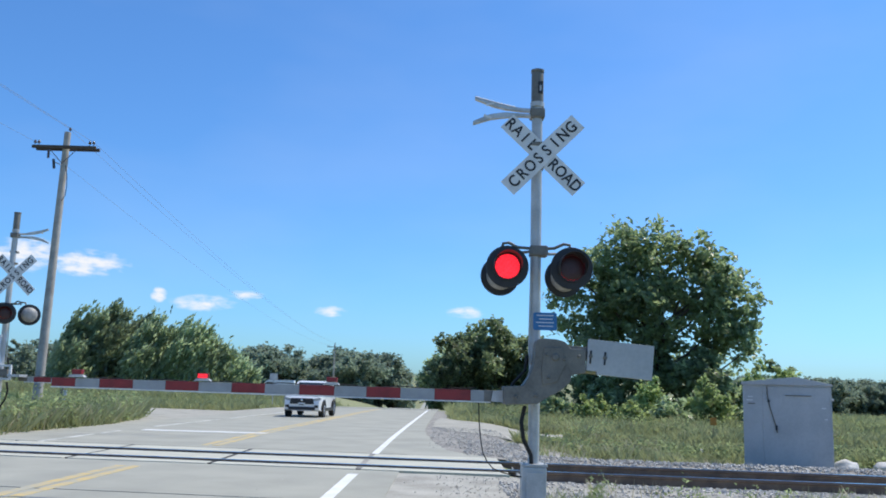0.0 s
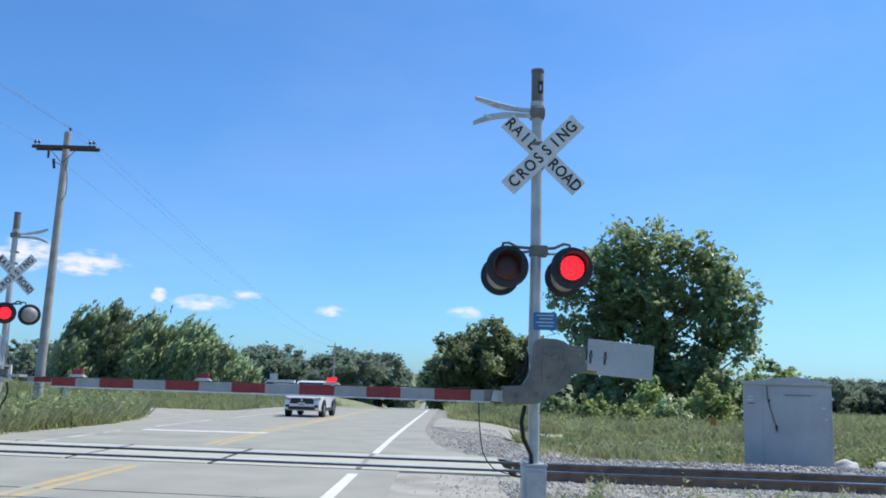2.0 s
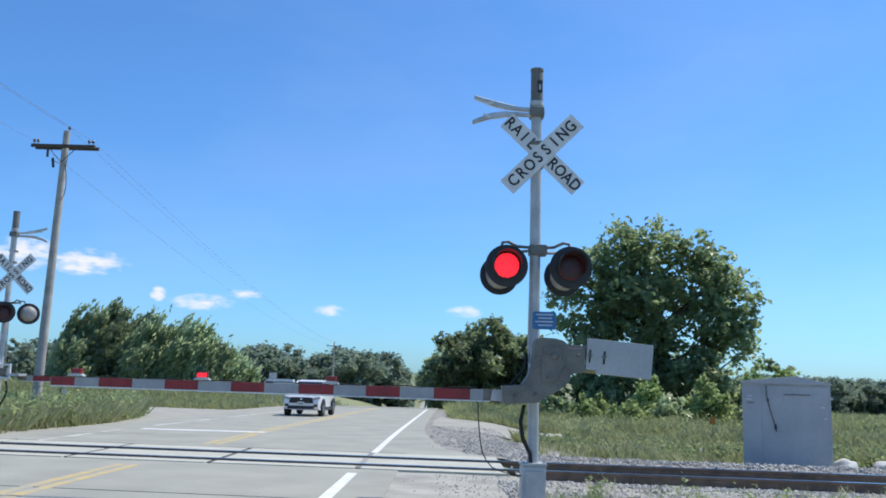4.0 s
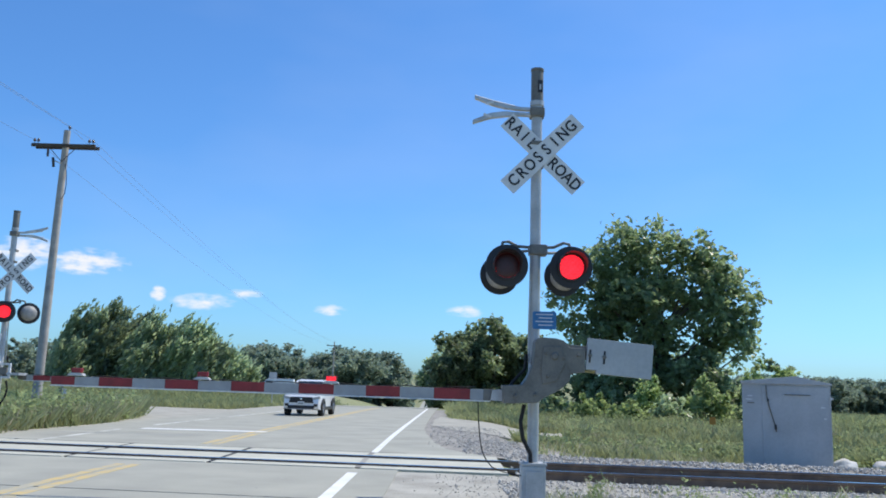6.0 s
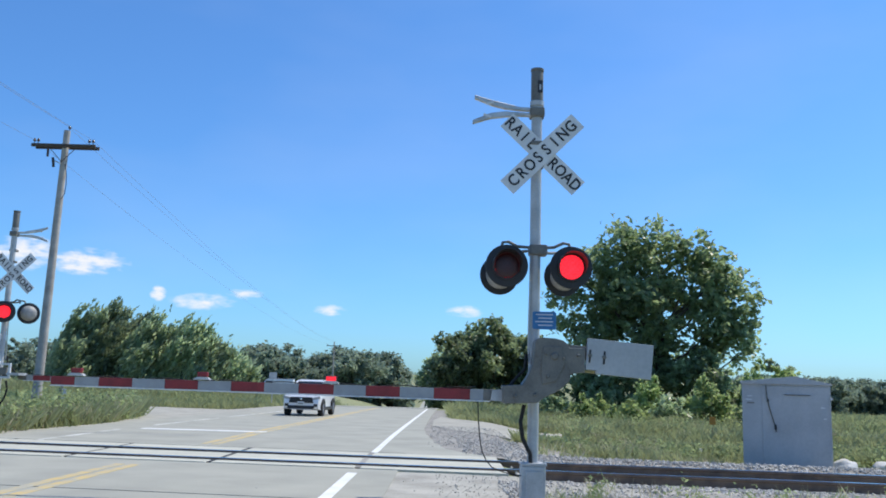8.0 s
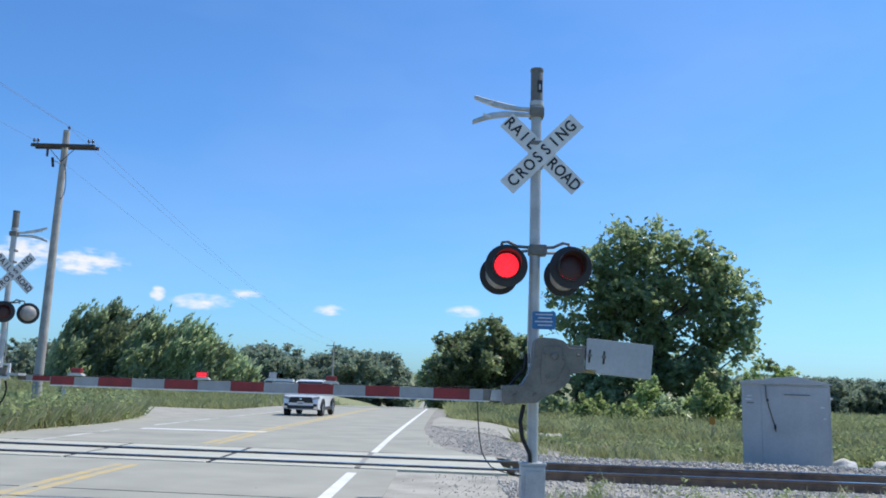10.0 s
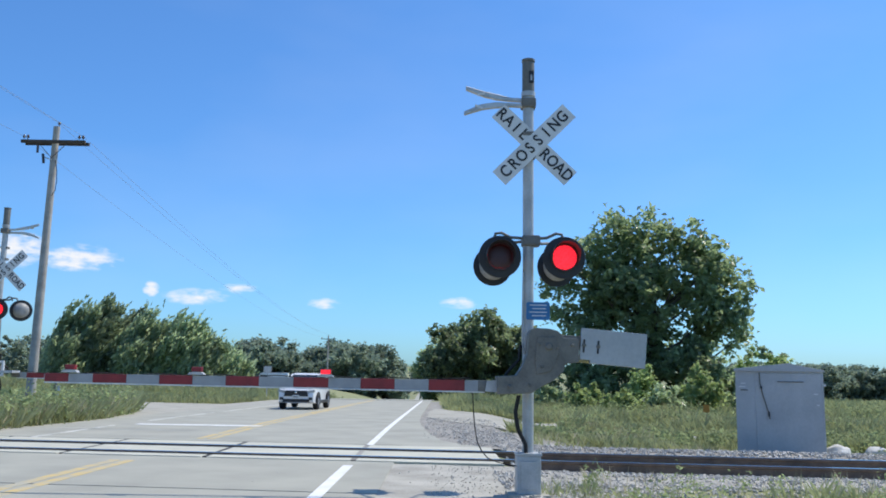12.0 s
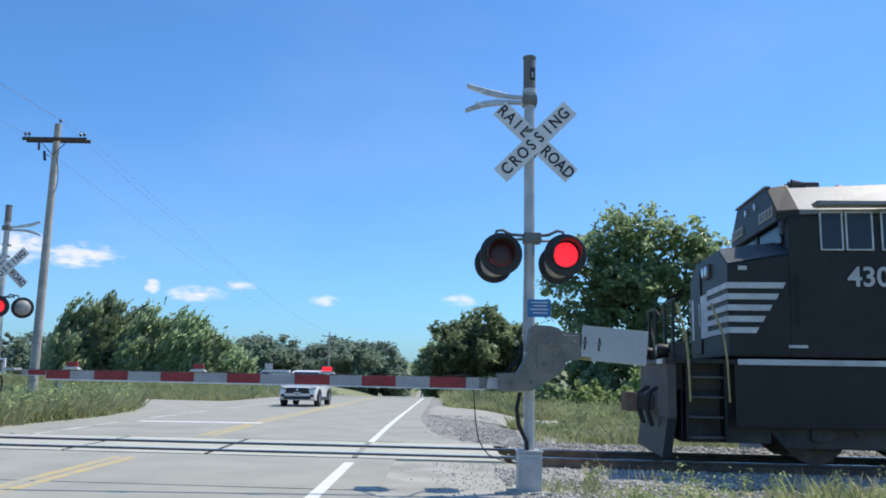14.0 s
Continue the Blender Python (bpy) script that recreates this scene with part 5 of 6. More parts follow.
def suv(at, rz):
    car = thing("car", "white compact SUV waiting with its front to the crossing", "car", at, rz, group="vehicles")
    side = [(-2.18, 0.36), (-2.22, 0.62), (-2.16, 0.86), (-2.02, 1.00), (-1.10, 1.10), (-0.80, 1.14), (1.80, 1.18), (2.12, 1.10), (2.20, 0.70), (2.14, 0.36), (1.78, 0.30), (-1.80, 0.30)]
    bm = prism(side, -0.91, 0.91, "x")
    for v in bm.verts:
        k = 1 - 0.10 * smooth_step(1.5, 2.25, abs(v.co.y)) - 0.05 * smooth_step(0.9, 1.2, v.co.z)
        v.co.x *= k
    bmesh.ops.bevel(bm, geom=bm.edges[:], offset=0.05, segments=3, affect="EDGES", profile=0.6)
    body = part("body", bm, CAR_PAINT, car, "white painted body shell", smooth=45)
    top = [(-0.92, 1.12), (-0.18, 1.60), (0.15, 1.665), (1.35, 1.64), (1.75, 1.52), (2.02, 1.14)]
    bm = prism(top, -0.84, 0.84, "x")
    for v in bm.verts:
        v.co.x *= 1 - 0.26 * smooth_step(1.1, 1.68, v.co.z)
    bmesh.ops.bevel(bm, geom=bm.edges[:], offset=0.045, segments=3, affect="EDGES", profile=0.6)
    part("cabin", bm, GLASS, car, "dark glazed cabin", smooth=45)
    bm = prism([(-0.22, 1.60), (0.15, 1.675), (1.35, 1.65), (1.78, 1.53), (1.74, 1.50), (1.30, 1.60), (0.2, 1.62), (-0.16, 1.57)], -0.66, 0.66, "x", bevel=0.015)
    roof = part("roof", bm, CAR_PAINT, car, "white roof panel")
    for s in (-1, 1):
        part("roof_rail", tube([(s * 0.60, 0.0, 1.66), (s * 0.60, 0.2, 1.71), (s * 0.60, 1.3, 1.69), (s * 0.60, 1.5, 1.63)], 0.016, 6), CAR_TRIM, roof)
        part("front_pillar", tube([(s * 0.80, -0.90, 1.12), (s * 0.64, -0.20, 1.60)], 0.04, 8), CAR_PAINT, car)
        part("rear_pillar", tube([(s * 0.80, 1.95, 1.12), (s * 0.64, 1.70, 1.54)], 0.07, 8), CAR_PAINT, car)
        part("middle_pillar", tube([(s * 0.83, 0.55, 1.12), (s * 0.665, 0.55, 1.61)], 0.035, 8), CAR_TRIM, car)
        m = part("mirror", box((s * 1.0, -0.62, 1.20), (0.22, 0.12, 0.15), 0.03), CAR_PAINT, car, "door mirror")
        part("mirror_glass", box((s * 1.0, -0.555, 1.20), (0.17, 0.01, 0.11), 0.004), GLASS, m)
        part("sill", box((s * 0.885, 0, 0.36), (0.07, 2.6, 0.15), 0.02), CAR_TRIM, car, "black lower sill")
        for y in (-1.32, 1.36):
            bm = spin([(0.375, -0.02), (0.46, -0.02), (0.46, 0.03), (0.375, 0.03)], 20, "x", (s * 0.885, y, 0.36), arc=190, start=-5)
            part("wheel_arch", bm, CAR_TRIM, car, "black wheel arch")
            wheel(car, s * 0.80, y, 0.36, 0.23)
        h = part("headlight", prism([(s * 0.50, 0.74), (s * 0.86, 0.82), (s * 0.84, 0.93), (s * 0.48, 0.86)], -2.19, -2.02, bevel=0.012), HEADLAMP, car, "clear headlight")
        part("running_light", box((s * 0.66, -2.175, 0.955), (0.30, 0.05, 0.022), 0.006, (0, -12 * s, 0)), SIGN_WHITE, h)
        part("fog_lamp", box((s * 0.68, -2.20, 0.52), (0.18, 0.08, 0.12), 0.02), CAR_TRIM, car)
        part("rear_light", box((s * 0.76, 2.13, 0.98), (0.24, 0.10, 0.18), 0.02), RED_SHEET, car)
    grille = part("grille", prism([(-0.58, 0.62), (0.58, 0.62), (0.50, 0.88), (-0.50, 0.88)], -2.25, -2.05, bevel=0.02), CAR_TRIM, car, "wide black grille")
    for z in (0.68, 0.75, 0.82):
        part("grille_bar", box((0, -2.255, z), (1.04, 0.02, 0.016), 0.004), CAR_TRIM, grille)
    part("badge", spin([(0, -0.02), (0.05, -0.015), (0.055, 0)], 16, c=(0, -2.26, 0.80)), CHROME, grille, "plain bright badge")
    part("number_plate", box((0, -2.275, 0.60), (0.32, 0.012, 0.16), 0.004), SIGN_WHITE, car, "pale number plate")
    part("plate_bar", box((0, -2.284, 0.60), (0.22, 0.006, 0.05)), CASTING, car)
    part("lower_intake", box((0, -2.20, 0.43), (1.25, 0.12, 0.13), 0.03), CAR_TRIM, car, "black lower intake")
    part("skid_plate", box((0, -2.18, 0.335), (1.0, 0.12, 0.05), 0.015), RIM, car)
    part("bonnet_crease", box((0.36, -1.55, 1.062), (0.015, 0.85, 0.01), 0.003, (-5, 0, 6)), CAR_PAINT, car)
    part("bonnet_crease", box((-0.36, -1.55, 1.062), (0.015, 0.85, 0.01), 0.003, (-5, 0, -6)), CAR_PAINT, car)
    part("wiper", tube([(-0.5, -0.90, 1.15), (0.1, -0.86, 1.17)], 0.01, 5), CAR_TRIM, car)
    return car


def van(at, rz):
    v = thing("van", "white panel van standing far off beside the road", "van", at, rz, group="vehicles")
    prof = [(-2.4, 0.5), (-2.42, 1.15), (-1.75, 1.35), (-1.15, 2.25), (-0.9, 2.35), (2.4, 2.35), (2.45, 0.5)]
    part("body", prism(prof, -0.95, 0.95, "y", bevel=0.06), CAR_PAINT, v, "white van body", smooth=40)
    part("windscreen", prism([(-1.72, 1.42), (-1.2, 2.16), (-1.24, 2.18), (-1.77, 1.42)], -0.8, 0.8, "y"), GLASS, v)
    for s in (-1, 1):
        part("side_window", prism([(-1.45, 1.45), (-0.3, 1.45), (-0.3, 2.05), (-1.1, 2.05)], s * 0.94, s * 0.965, "y"), GLASS, v)
        for x in (-1.5, 1.5):
            part("wheel", spin([(0, -0.1), (0.34, -0.1), (0.36, 0), (0.34, 0.1), (0, 0.1)], 20, "y", (x, s * 0.82, 0.36)), RUBBER, v, "black tyre")


suv((-5.72, 38.6, road_z(38.6)), -2.5).scale = (0.91, 0.94, 0.93)
van((-21.3, 112.0, ground_z(-21.3, 112.0) - 0.55), 4)


# ---------------------------------------------------------------- locomotive
def locomotive():
    """Front sill at x = 0, running towards -x; z = 0 is the rail top; y = -1.55 is the side towards the road's near end."""
    loco = thing("locomotive", "black diesel locomotive with white nose stripes running along the track", "locomotive")
    W = 1.55
    part("underframe", box((10.1, 0, 1.34), (20.5, 2.5, 0.44), 0.03), LOCO_GREY, loco, "grimy black underframe")
    part("walkway", box((10.11, 0, 1.56), (20.58, 3.10, 0.07), 0.01), LOCO_BLACK, loco, "dark walkway deck")
    for s in (-1, 1):
        part("sill_stripe", box((10.65, s * 1.553, 1.56), (19.5, 0.012, 0.085)), LOCO_WHITE, loco, "pale stripe along the deck edge")
        part("sill_skirt", box((5.6, s * 1.50, 1.08), (9.5, 0.06, 1.0), 0.015), LOCO_BLACK, loco, "black side skirt")
    # pilot, plough and coupler
    pilot = part("pilot", box((-0.08, 0, 1.12), (0.14, 3.0, 0.86), 0.02), LOCO_GREY, loco, "black pilot plate")
    plough = prism([(-0.14, 0.74), (0.0, 0.74), (-0.10, 0.10), (-0.24, 0.10)], -1.45, 1.45, "y", bevel=0.01)
    part("plough", plough, LOCO_BLACK, loco, "snow plough blade")
    for y in (-1.05, 1.05):
        part("sill_mark", box((-0.17, y, 1.56), (0.05, 0.55, 0.075)), LOCO_WHITE, loco)
    cp = part("coupler", box((-0.36, 0, 0.90), (0.50, 0.26, 0.28), 0.05), LOCO_GREY, loco, "cast knuckle coupler")
    part("knuckle", prism([(-0.64, -0.16), (-0.42, -0.20), (-0.40, 0.18), (-0.58, 0.20), (-0.68, 0.10), (-0.58, 0.02)], 0.74, 1.06, "z", bevel=0.03), RUST, cp)
    for y in (-0.55, -0.40, 0.40, 0.55, 0.70):
        part("brake_hose", tube([(-0.15, y, 1.15), (-0.28, y, 1.05), (-0.31, y * 1.02, 0.75), (-0.24, y * 1.05, 0.52)], 0.025, 7), RUBBER, loco, smooth=60)
    for s in (-1, 1):
        for k in range(4):
            part("step", box((0.42, s * 1.36, 0.42 + 0.30 * k), (0.52, 0.32, 0.035), 0.006), LOCO_GREY, loco, "stair tread")
        part("stair_side", box((0.14, s * 1.36, 0.95), (0.03, 0.36, 1.2)), LOCO_BLACK, loco)
        part("stair_side", box((0.71, s * 1.36, 0.95), (0.03, 0.36, 1.2)), LOCO_BLACK, loco)
        for x, dx in ((0.02, 0.16), (0.54, 0.22)):
            pts = [(x, s * 1.50, 2.45), (x + dx * 0.35, s * 1.53, 2.2), (x + dx * 0.72, s * 1.57, 1.95), (x + dx * 0.9, s * 1.575, 1.6), (x + dx, s * 1.575, 0.95)]
            part("stair_rail", tube(pts, 0.019, 7), RAIL_YELLOW, loco, "dull yellow stair handrail", smooth=60)
    part("stair_well", box((0.78, 0, 0.95), (1.35, 2.36, 1.25), 0.02), LOCO_GREY, loco, "dark backing behind the stairs")
    # front handrails and their posts
    for y in (-0.50, 0.50, -1.25, 1.25):
        part("rail_post", box((0.0, y, 2.06), (0.05, 0.07, 0.96), 0.008), LOCO_BLACK, loco)
    for a, b in ((-1.50, -0.50), (0.50, 1.50)):
        part("end_rail", tube([(0.0, a, 2.52), (0.0, b, 2.53)], 0.019, 7), LOCO_BLACK, loco)
    part("chain", tube([(0.0, -0.5, 2.5), (0.0, 0, 2.36), (0.0, 0.5, 2.5)], 0.012, 5), LOCO_GREY, loco)
    for y in (-0.42, 0.42):
        ob = part("ditch_light", spin([(0, -0.10), (0.10, -0.10), (0.11, -0.02), (0.09, 0.08), (0, 0.10)], 18, "x", (-0.10, y * 2.0, 1.74)), LOCO_BLACK, loco, "ditch light housing", smooth=40)
        part("light_glass", spin([(0, -0.112), (0.085, -0.108)], 18, "x", (-0.10, y * 2.0, 1.74)), HEADLAMP, ob)
    part("cable_box", box((0.12, -0.95, 1.735), (0.22, 0.4, 0.28), 0.02), LOCO_GREY, loco)
    # nose: wide, with chamfered upper corners
    sec = lambda w, z0, zs, zt, wt: [(-w, z0), (-w, zs), (-wt, zt), (wt, zt), (w, zs), (w, z0)]

    def loft(rows, bevel=0.02):
        bm = bmesh.new()
        rings = [[bm.verts.new((x, y, z)) for y, z in s] for x, s in rows]
        n = len(rings[0])
        for a, b in zip(rings, rings[1:]):
            for k in range(n):
                bm.faces.new((a[k], b[k], b[(k + 1) % n], a[(k + 1) % n]))
        bm.faces.new(rings[0]), bm.faces.new(rings[-1][::-1])
        bmesh.ops.recalc_face_normals(bm, faces=bm.faces)
        if bevel:
            bmesh.ops.bevel(bm, geom=bm.edges[:], offset=bevel, segments=2, affect="EDGES", profile=0.6)
        return bm
    nose = part("nose", loft([(0.80, sec(1.50, 1.64, 3.06, 3.36, 0.95)), (1.75, sec(1.52, 1.64, 3.22, 3.48, 0.95))], 0.03), LOCO_BLACK, loco, "wide black nose")
    for s in (-1, 1):
        bm = bmesh.new()
        vs = [bm.verts.new(p) for p in ((0.80, s * 1.508, 3.075), (0.80, s * 0.96, 3.375), (1.74, s * 0.96, 3.492), (1.74, s * 1.528, 3.235))]
        f = bm.faces.new(vs)
        bmesh.ops.solidify(bm, geom=[f], thickness=0.012)
        part("nose_slope", bm, LOCO_ROOF, nose, "light grey sloping nose top")
    part("nose_door", box((0.785, 0.75, 2.45), (0.03, 0.62, 1.45), 0.01), LOCO_BLACK, nose, "narrow nose door")
    part("door_grab", tube([(0.75, 0.42, 2.2), (0.74, 0.42, 2.6)], 0.012, 6), LOCO_WHITE, nose)
    head = part("headlight", box((0.775, -0.1, 3.10), (0.05, 0.46, 0.24), 0.02), LOCO_GREY, nose, "twin headlight housing")
    for y in (-0.22, 0.02):
        part("light_glass", spin([(0, -0.035), (0.085, -0.03), (0.09, 0)], 18, "x", (0.76, y, 3.10)), HEADLAMP, head)
    # white bands wrapping the nose
    for k in range(5):
        z = 2.73 - 0.172 * k
        back = 1.66 - 0.105 * k
        part("nose_stripe", prism([(0.785, z - 0.045), (back - 0.045, z - 0.045), (back, z + 0.045), (0.785, z + 0.045)], -1.534, -1.50, "y"), LOCO_WHITE, nose, "white painted band")
        part("nose_stripe", prism([(0.785, z - 0.045), (back - 0.045, z - 0.045), (back, z + 0.045), (0.785, z + 0.045)], 1.50, 1.534, "y"), LOCO_WHITE, nose)
        part("nose_stripe", box((0.788, -0.80, z), (0.03, 1.44, 0.09)), LOCO_WHITE, nose)
    part("front_panel", box((0.786, 0.58, 2.36), (0.028, 1.3, 0.74), 0.004), LOCO_WHITE, nose, "white front panel")
    part("builder_mark", box((1.02, -1.53, 3.0), (0.13, 0.02, 0.06)), LOCO_WHITE, nose)
    part("deck_mark", box((1.80, -1.545, 1.80), (0.28, 0.02, 0.045)), LOCO_WHITE, loco)
    # cab
    cab = part("cab", loft([(1.72, sec(1.53, 1.64, 3.30, 3.64, 1.0)), (1.73, sec(1.53, 1.64, 3.80, 4.15, 1.0)), (3.95, sec(1.54, 1.64, 3.84, 4.42, 0.75))], 0.02), LOCO_BLACK, loco, "black crew cab")
    roof = part("cab_roof", loft([(1.86, [(-1.50, 3.92), (-0.85, 4.40), (0.85, 4.40), (1.50, 3.92), (1.50, 3.84), (-1.50, 3.84)]),
                                  (4.10, [(-1.62, 3.90), (-0.75, 4.50), (0.75, 4.50), (1.62, 3.90), (1.62, 3.85), (-1.62, 3.85)])], 0.015), LOCO_ROOF, loco, "grey peaked cab roof with a sun visor")
    brow = part("brow", loft([(1.58, [(-1.44, 3.74), (-1.47, 3.90), (-0.95, 4.38), (0.95, 4.38), (1.47, 3.90), (1.44, 3.74)]),
                              (1.92, [(-1.52, 3.74), (-1.52, 3.92), (-0.95, 4.43), (0.95, 4.43), (1.52, 3.92), (1.52, 3.74)])], 0.02), LOCO_BLACK, loco, "black brow over the windscreen")
    for s in (-1, 1):
        nb = part("number_board", box((1.575, s * 0.92, 3.93), (0.03, 0.80, 0.17), 0.01), AMBER, brow, "amber lit number board")
        for k in range(4):
            part("number_bar", box((1.558, s * 0.92 - 0.27 + 0.18 * k, 3.93), (0.01, 0.09, 0.11)), CASTING, nb)
        part("marker_light", spin([(0, -0.02), (0.06, -0.015), (0.065, 0.02)], 14, "x", (1.57, s * 0.30, 4.20)), HEADLAMP, brow)
    part("brow_edge", box((1.60, 0, 4.395), (0.10, 1.95, 0.03), 0.006), LOCO_ROOF, brow, "pale roof edge")
    for y in (-0.72, 0.72):
        part("windscreen", box((1.70, y, 3.57), (0.05, 1.20, 0.32), 0.02), DARK_GLASS, cab, "dark windscreen pane")
    part("windscreen_frame", box((1.69, 0, 3.57), (0.06, 0.12, 0.36), 0.01), LOCO_BLACK, cab)
    for s in (-1, 1):
        for x0, x1 in ((2.20, 2.52), (2.58, 2.96), (3.10, 3.45)):
            w = part("side_window", box(((x0 + x1) / 2, s * 1.542, 3.57), (x1 - x0, 0.03, 0.56), 0.02), DARK_GLASS, cab, "dark cab side window")
            for xx in (x0, x1):
                part("window_frame", box((xx, s * 1.555, 3.57), (0.03, 0.03, 0.60), 0.006), ALUMINIUM, w)
            for zz in (3.28, 3.86):
                part("window_frame", box(((x0 + x1) / 2, s * 1.555, zz), (x1 - x0, 0.03, 0.028), 0.006), ALUMINIUM, w)
        visor = part("sunshade", prism([(2.12, 3.93), (3.9, 3.93), (3.9, 3.97), (2.08, 3.99)], s * 1.55, s * 1.84, "y"), LOCO_ROOF, cab, "pale window sunshade")
        bmv = lettering("430", 0.42, 0.004)
        bmesh.ops.transform(bmv, matrix=(pose(2.88, -1.556, 2.85) if s < 0 else pose(2.88, 1.556, 2.85, 0, 0, 180)), verts=bmv.verts)
        part("road_number", bmv, LOCO_WHITE, cab, "white road number")
        part("grab_iron", tube([(1.82, s * 1.60, 2.1), (1.82, s * 1.62, 2.9)], 0.014, 6), LOCO_BLACK, cab)
    part("mirror", box((1.60, -1.62, 3.60), (0.04, 0.16, 0.22), 0.01), LOCO_BLACK, cab)
    horn = part("horn", box((2.55, 0.0, 4.55), (0.24, 0.5, 0.08), 0.02), LOCO_GREY, roof, "roof horn cluster")
    for y in (-0.18, 0, 0.18):
        part("trumpet", spin([(0.03, 0.25), (0.035, 0), (0.07, -0.16), (0.085, -0.20)], 12, "x", (2.42, y, 4.62)), LOCO_GREY, horn)
    for x in (2.0, 2.9, 3.4):
        part("antenna", spin([(0.09, 0), (0.09, 0.06), (0.05, 0.09), (0, 0.1)], 14, "z", (x, -0.45, 4.44)), RED_SHEET if x == 2.9 else LOCO_WHITE, roof)
    # long hood
    hood = part("long_hood", loft([(4.0, sec(1.02, 1.64, 3.95, 4.25, 0.70)), (16.2, sec(1.02, 1.64, 3.95, 4.25, 0.70))], 0.03), LOCO_BLACK, loco, "long black engine hood")
    rad = part("radiator_hood", loft([(16.2, [(-1.02, 1.64), (-1.02, 3.4), (-1.5, 3.7), (-1.45, 4.35), (1.45, 4.35), (1.5, 3.7), (1.02, 3.4), (1.02, 1.64)]),
                                      (19.4, [(-1.02, 1.64), (-1.02, 3.4), (-1.5, 3.7), (-1.45, 4.35), (1.45, 4.35), (1.5, 3.7), (1.02, 3.4), (1.02, 1.64)])], 0.03), LOCO_BLACK, loco, "flared radiator section")
    for s in (-1, 1):
        for k in range(13):
            door = part("hood_door", box((4.7 + 0.88 * k, s * 1.03, 2.55), (0.80, 0.03, 1.5), 0.01), LOCO_BLACK, hood)
        for k in range(3):
            part("grille", box((17.0 + 0.9 * k, s * 1.49, 4.02), (0.8, 0.04, 0.5), 0.01), LOCO_GREY, rad)
        for k in range(12):
            x = 4.6 + 1.3 * k
            part("rail_post", tube([(x, s * 1.52, 1.62), (x, s * 1.52, 2.65)], 0.018, 6), LOCO_BLACK, loco)
        part("side_rail", tube([(4.2, s * 1.52, 2.65), (19.6, s * 1.52, 2.65)], 0.019, 6), LOCO_BLACK, loco)
    for x in (6.0, 9.0, 12.0):
        part("roof_fan", spin([(0.62, 0), (0.62, 0.18), (0.5, 0.22), (0.0, 0.22)], 24, "z", (x, 0, 4.24)), LOCO_GREY, hood)
    part("exhaust", box((10.5, 0, 4.36), (0.9, 0.4, 0.22), 0.02), LOCO_GREY, hood)
    # fuel tank and trucks
    part("fuel_tank", prism([(-1.45, 1.1), (-1.45, 0.55), (-1.1, 0.28), (1.1, 0.28), (1.45, 0.55), (1.45, 1.1)], 7.2, 12.6, "x", bevel=0.06), LOCO_GREY, loco, "long black fuel tank")
    for x0 in (1.35, 13.2):
        for s in (-1, 1):
            side = prism([(x0, 0.62), (x0 + 0.2, 0.95), (x0 + 5.1, 0.95), (x0 + 5.4, 0.62), (x0 + 4.9, 0.26), (x0 + 0.3, 0.26)], s * 1.02, s * 1.20, "y", bevel=0.03)
            fr = part("truck_frame", side, LOCO_GREY, loco, "cast truck side frame")
            for k in range(3):
                xx = x0 + 0.85 + 1.85 * k
                part("axle_box", box((xx, s * 1.20, 0.55), (0.36, 0.16, 0.36), 0.04), LOCO_GREY, fr)
                part("spring", tube([(xx + 0.55, s * 1.17, 0.45), (xx + 0.55, s * 1.17, 0.85)], 0.09, 10), LOCO_GREY, fr)
        for k in range(3):
            xx = x0 + 0.85 + 1.85 * k
            bm = tube([(0, -0.76, 0), (0, 0.76, 0)], 0.09, 12)
            for s in (-1, 1):
                spin([(0.10, -0.06), (0.42, -0.05), (0.50, -0.05), (0.50, 0.05), (0.42, 0.06), (0.10, 0.06)], 30, "y", (0, s * 0.76, 0), bm)
                for k in range(4):
                    a = k * 1.5708
                    box((0.26 * math.cos(a), s * 0.76, 0.26 * math.sin(a)), (0.07, 0.15, 0.07), bm=bm)
            WHEELSETS.append(part("wheelset", bm, RUST, loco, "steel wheels on an axle", (xx, 0, 0.50), 40))
    return loco


WHEELSETS = []
loco = locomotive()


# ---------------------------------------------------------------- what moves
def flash_rows(start_on, home):
    """The lens insert turns its lit or its dark face to the front in turn, every 0.6075 s."""
    ticks = [round((0.585 + 0.6075 * k) * FPS) for k in range(-1, 24)]
    rows, lit = [], start_on
    angle = 0 if lit else 180
    rows.append((0.0, angle))
    for tick in ticks:
        if tick < 6:
            continue
        first = tick - 2 if lit else tick - 1
        for k in range(4):
            t = (first + k) / FPS
            if t < 14.0 + 1e-6:
                rows.append((t, angle + 60 * k))
        angle, lit = angle + 180, not lit
    last = rows[-1][1]
    if rows[-1][0] < 13.999:
        rows.append((14.0, last))
    return [(t, Matrix.Translation(home) @ pose(0, 0, 0, 0, 0, a)) for t, a in rows]


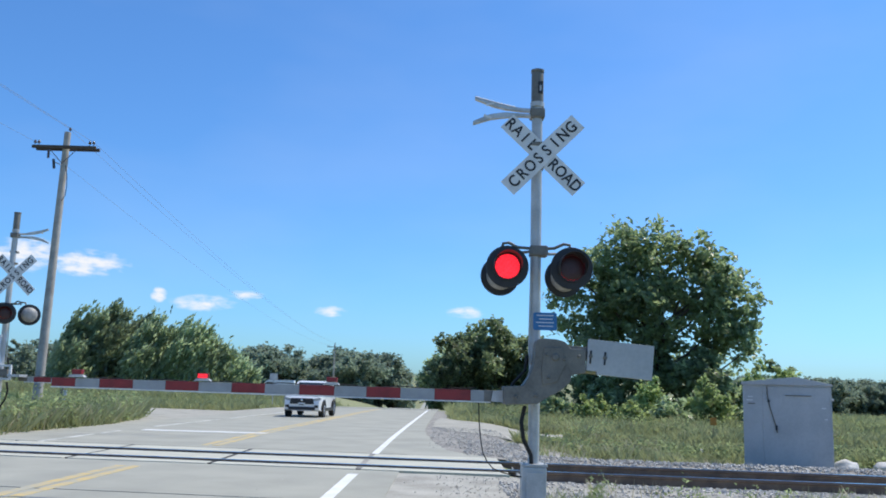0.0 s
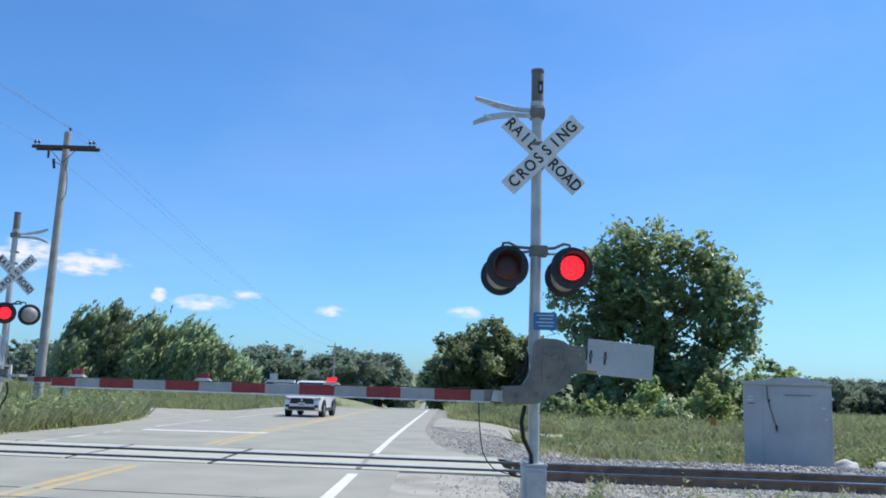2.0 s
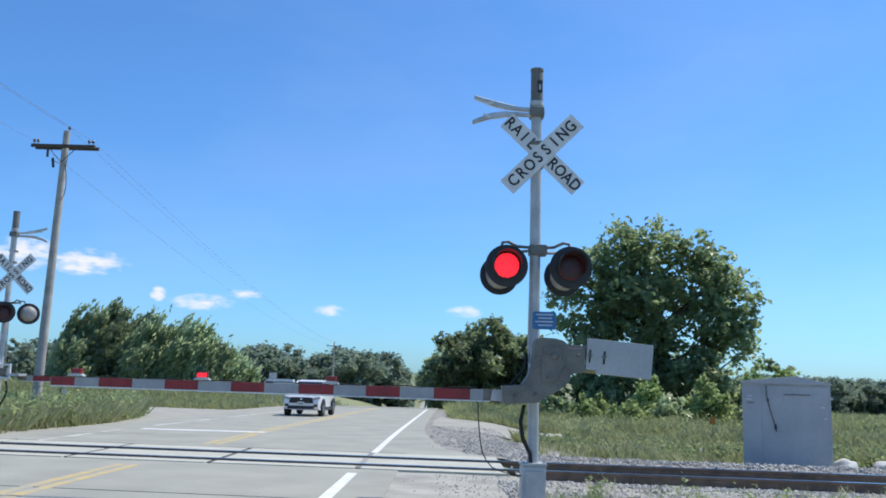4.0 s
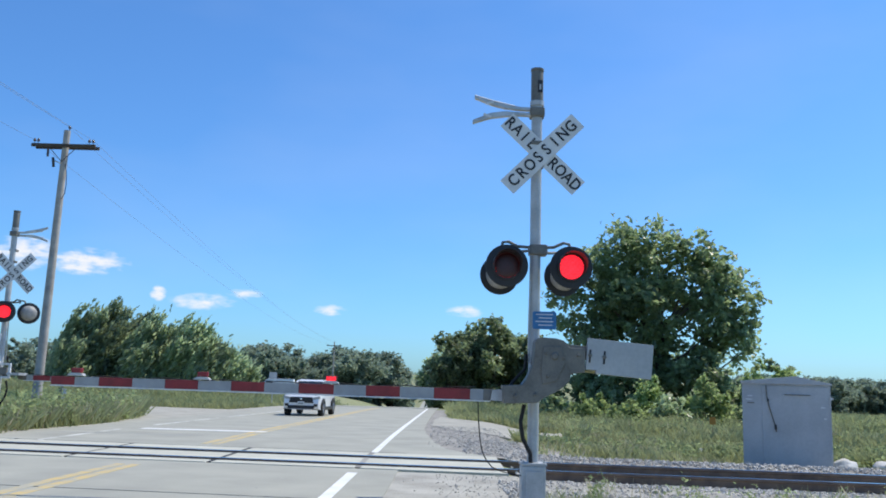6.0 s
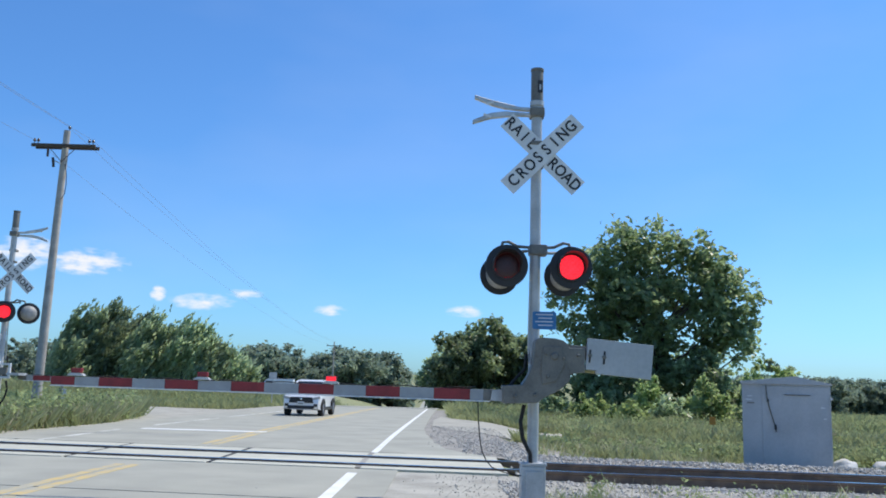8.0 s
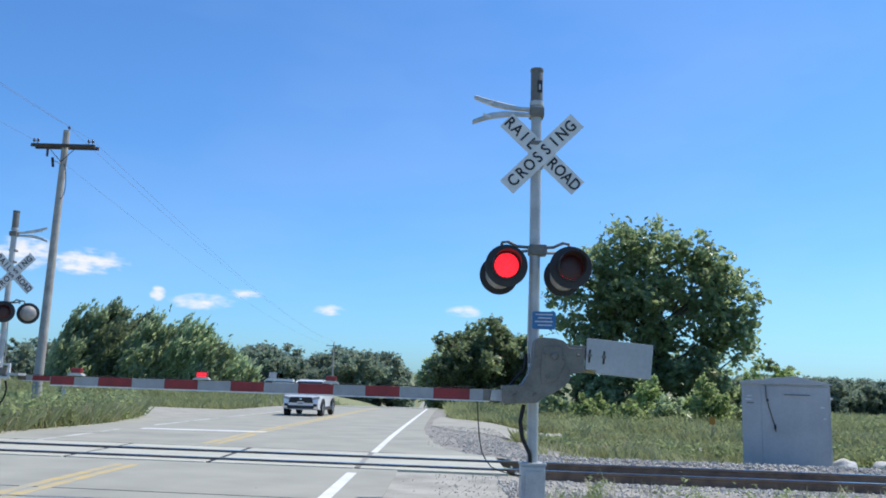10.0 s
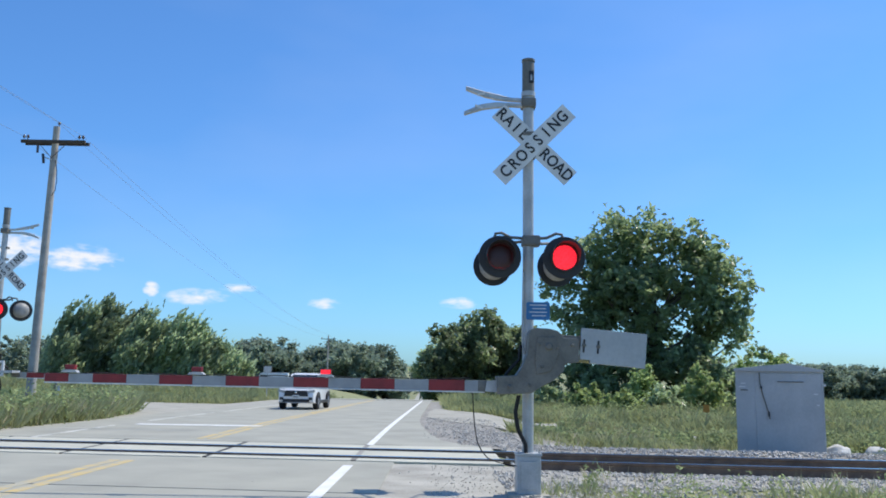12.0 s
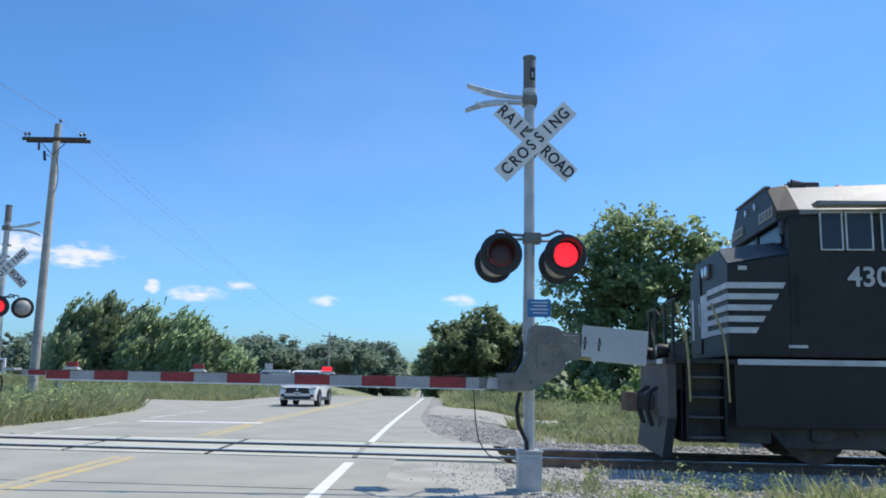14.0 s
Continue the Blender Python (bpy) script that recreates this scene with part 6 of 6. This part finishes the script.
def motions():
    for lens in FLASH_A:
        walk(lens, flash_rows(True, lens.location.copy()))
    for lens in FLASH_B:
        walk(lens, flash_rows(False, lens.location.copy()))
    # the train comes in from the right along the track
    speed = 13.0
    rows = [(t, 8.3 + speed * (13.7 - t)) for t in (0.0, 3.0, 6.0, 9.0, 11.0, 12.0, 13.0, 13.5, 13.7)] + [(13.8, 6.62), (13.9, 5.24), (14.0, 3.86)]
    walk(loco, [(t, pose(x, track_y(x), 0.036, 0, 0, TRACK_TURN)) for t, x in rows])
    # wheels of 1 m roll with the train
    times = [k / FPS for k in range(int(14 * FPS) + 1)]
    where = np.interp(times, [t for t, x in rows], [x for t, x in rows])
    for ob in WHEELSETS:
        home = ob.location.copy()
        walk(ob, [(t, Matrix.Translation(home) @ pose(0, 0, 0, 0, math.degrees((x - where[0]) / 0.5) % 360, 0)) for t, x in zip(times, where)])


motions()
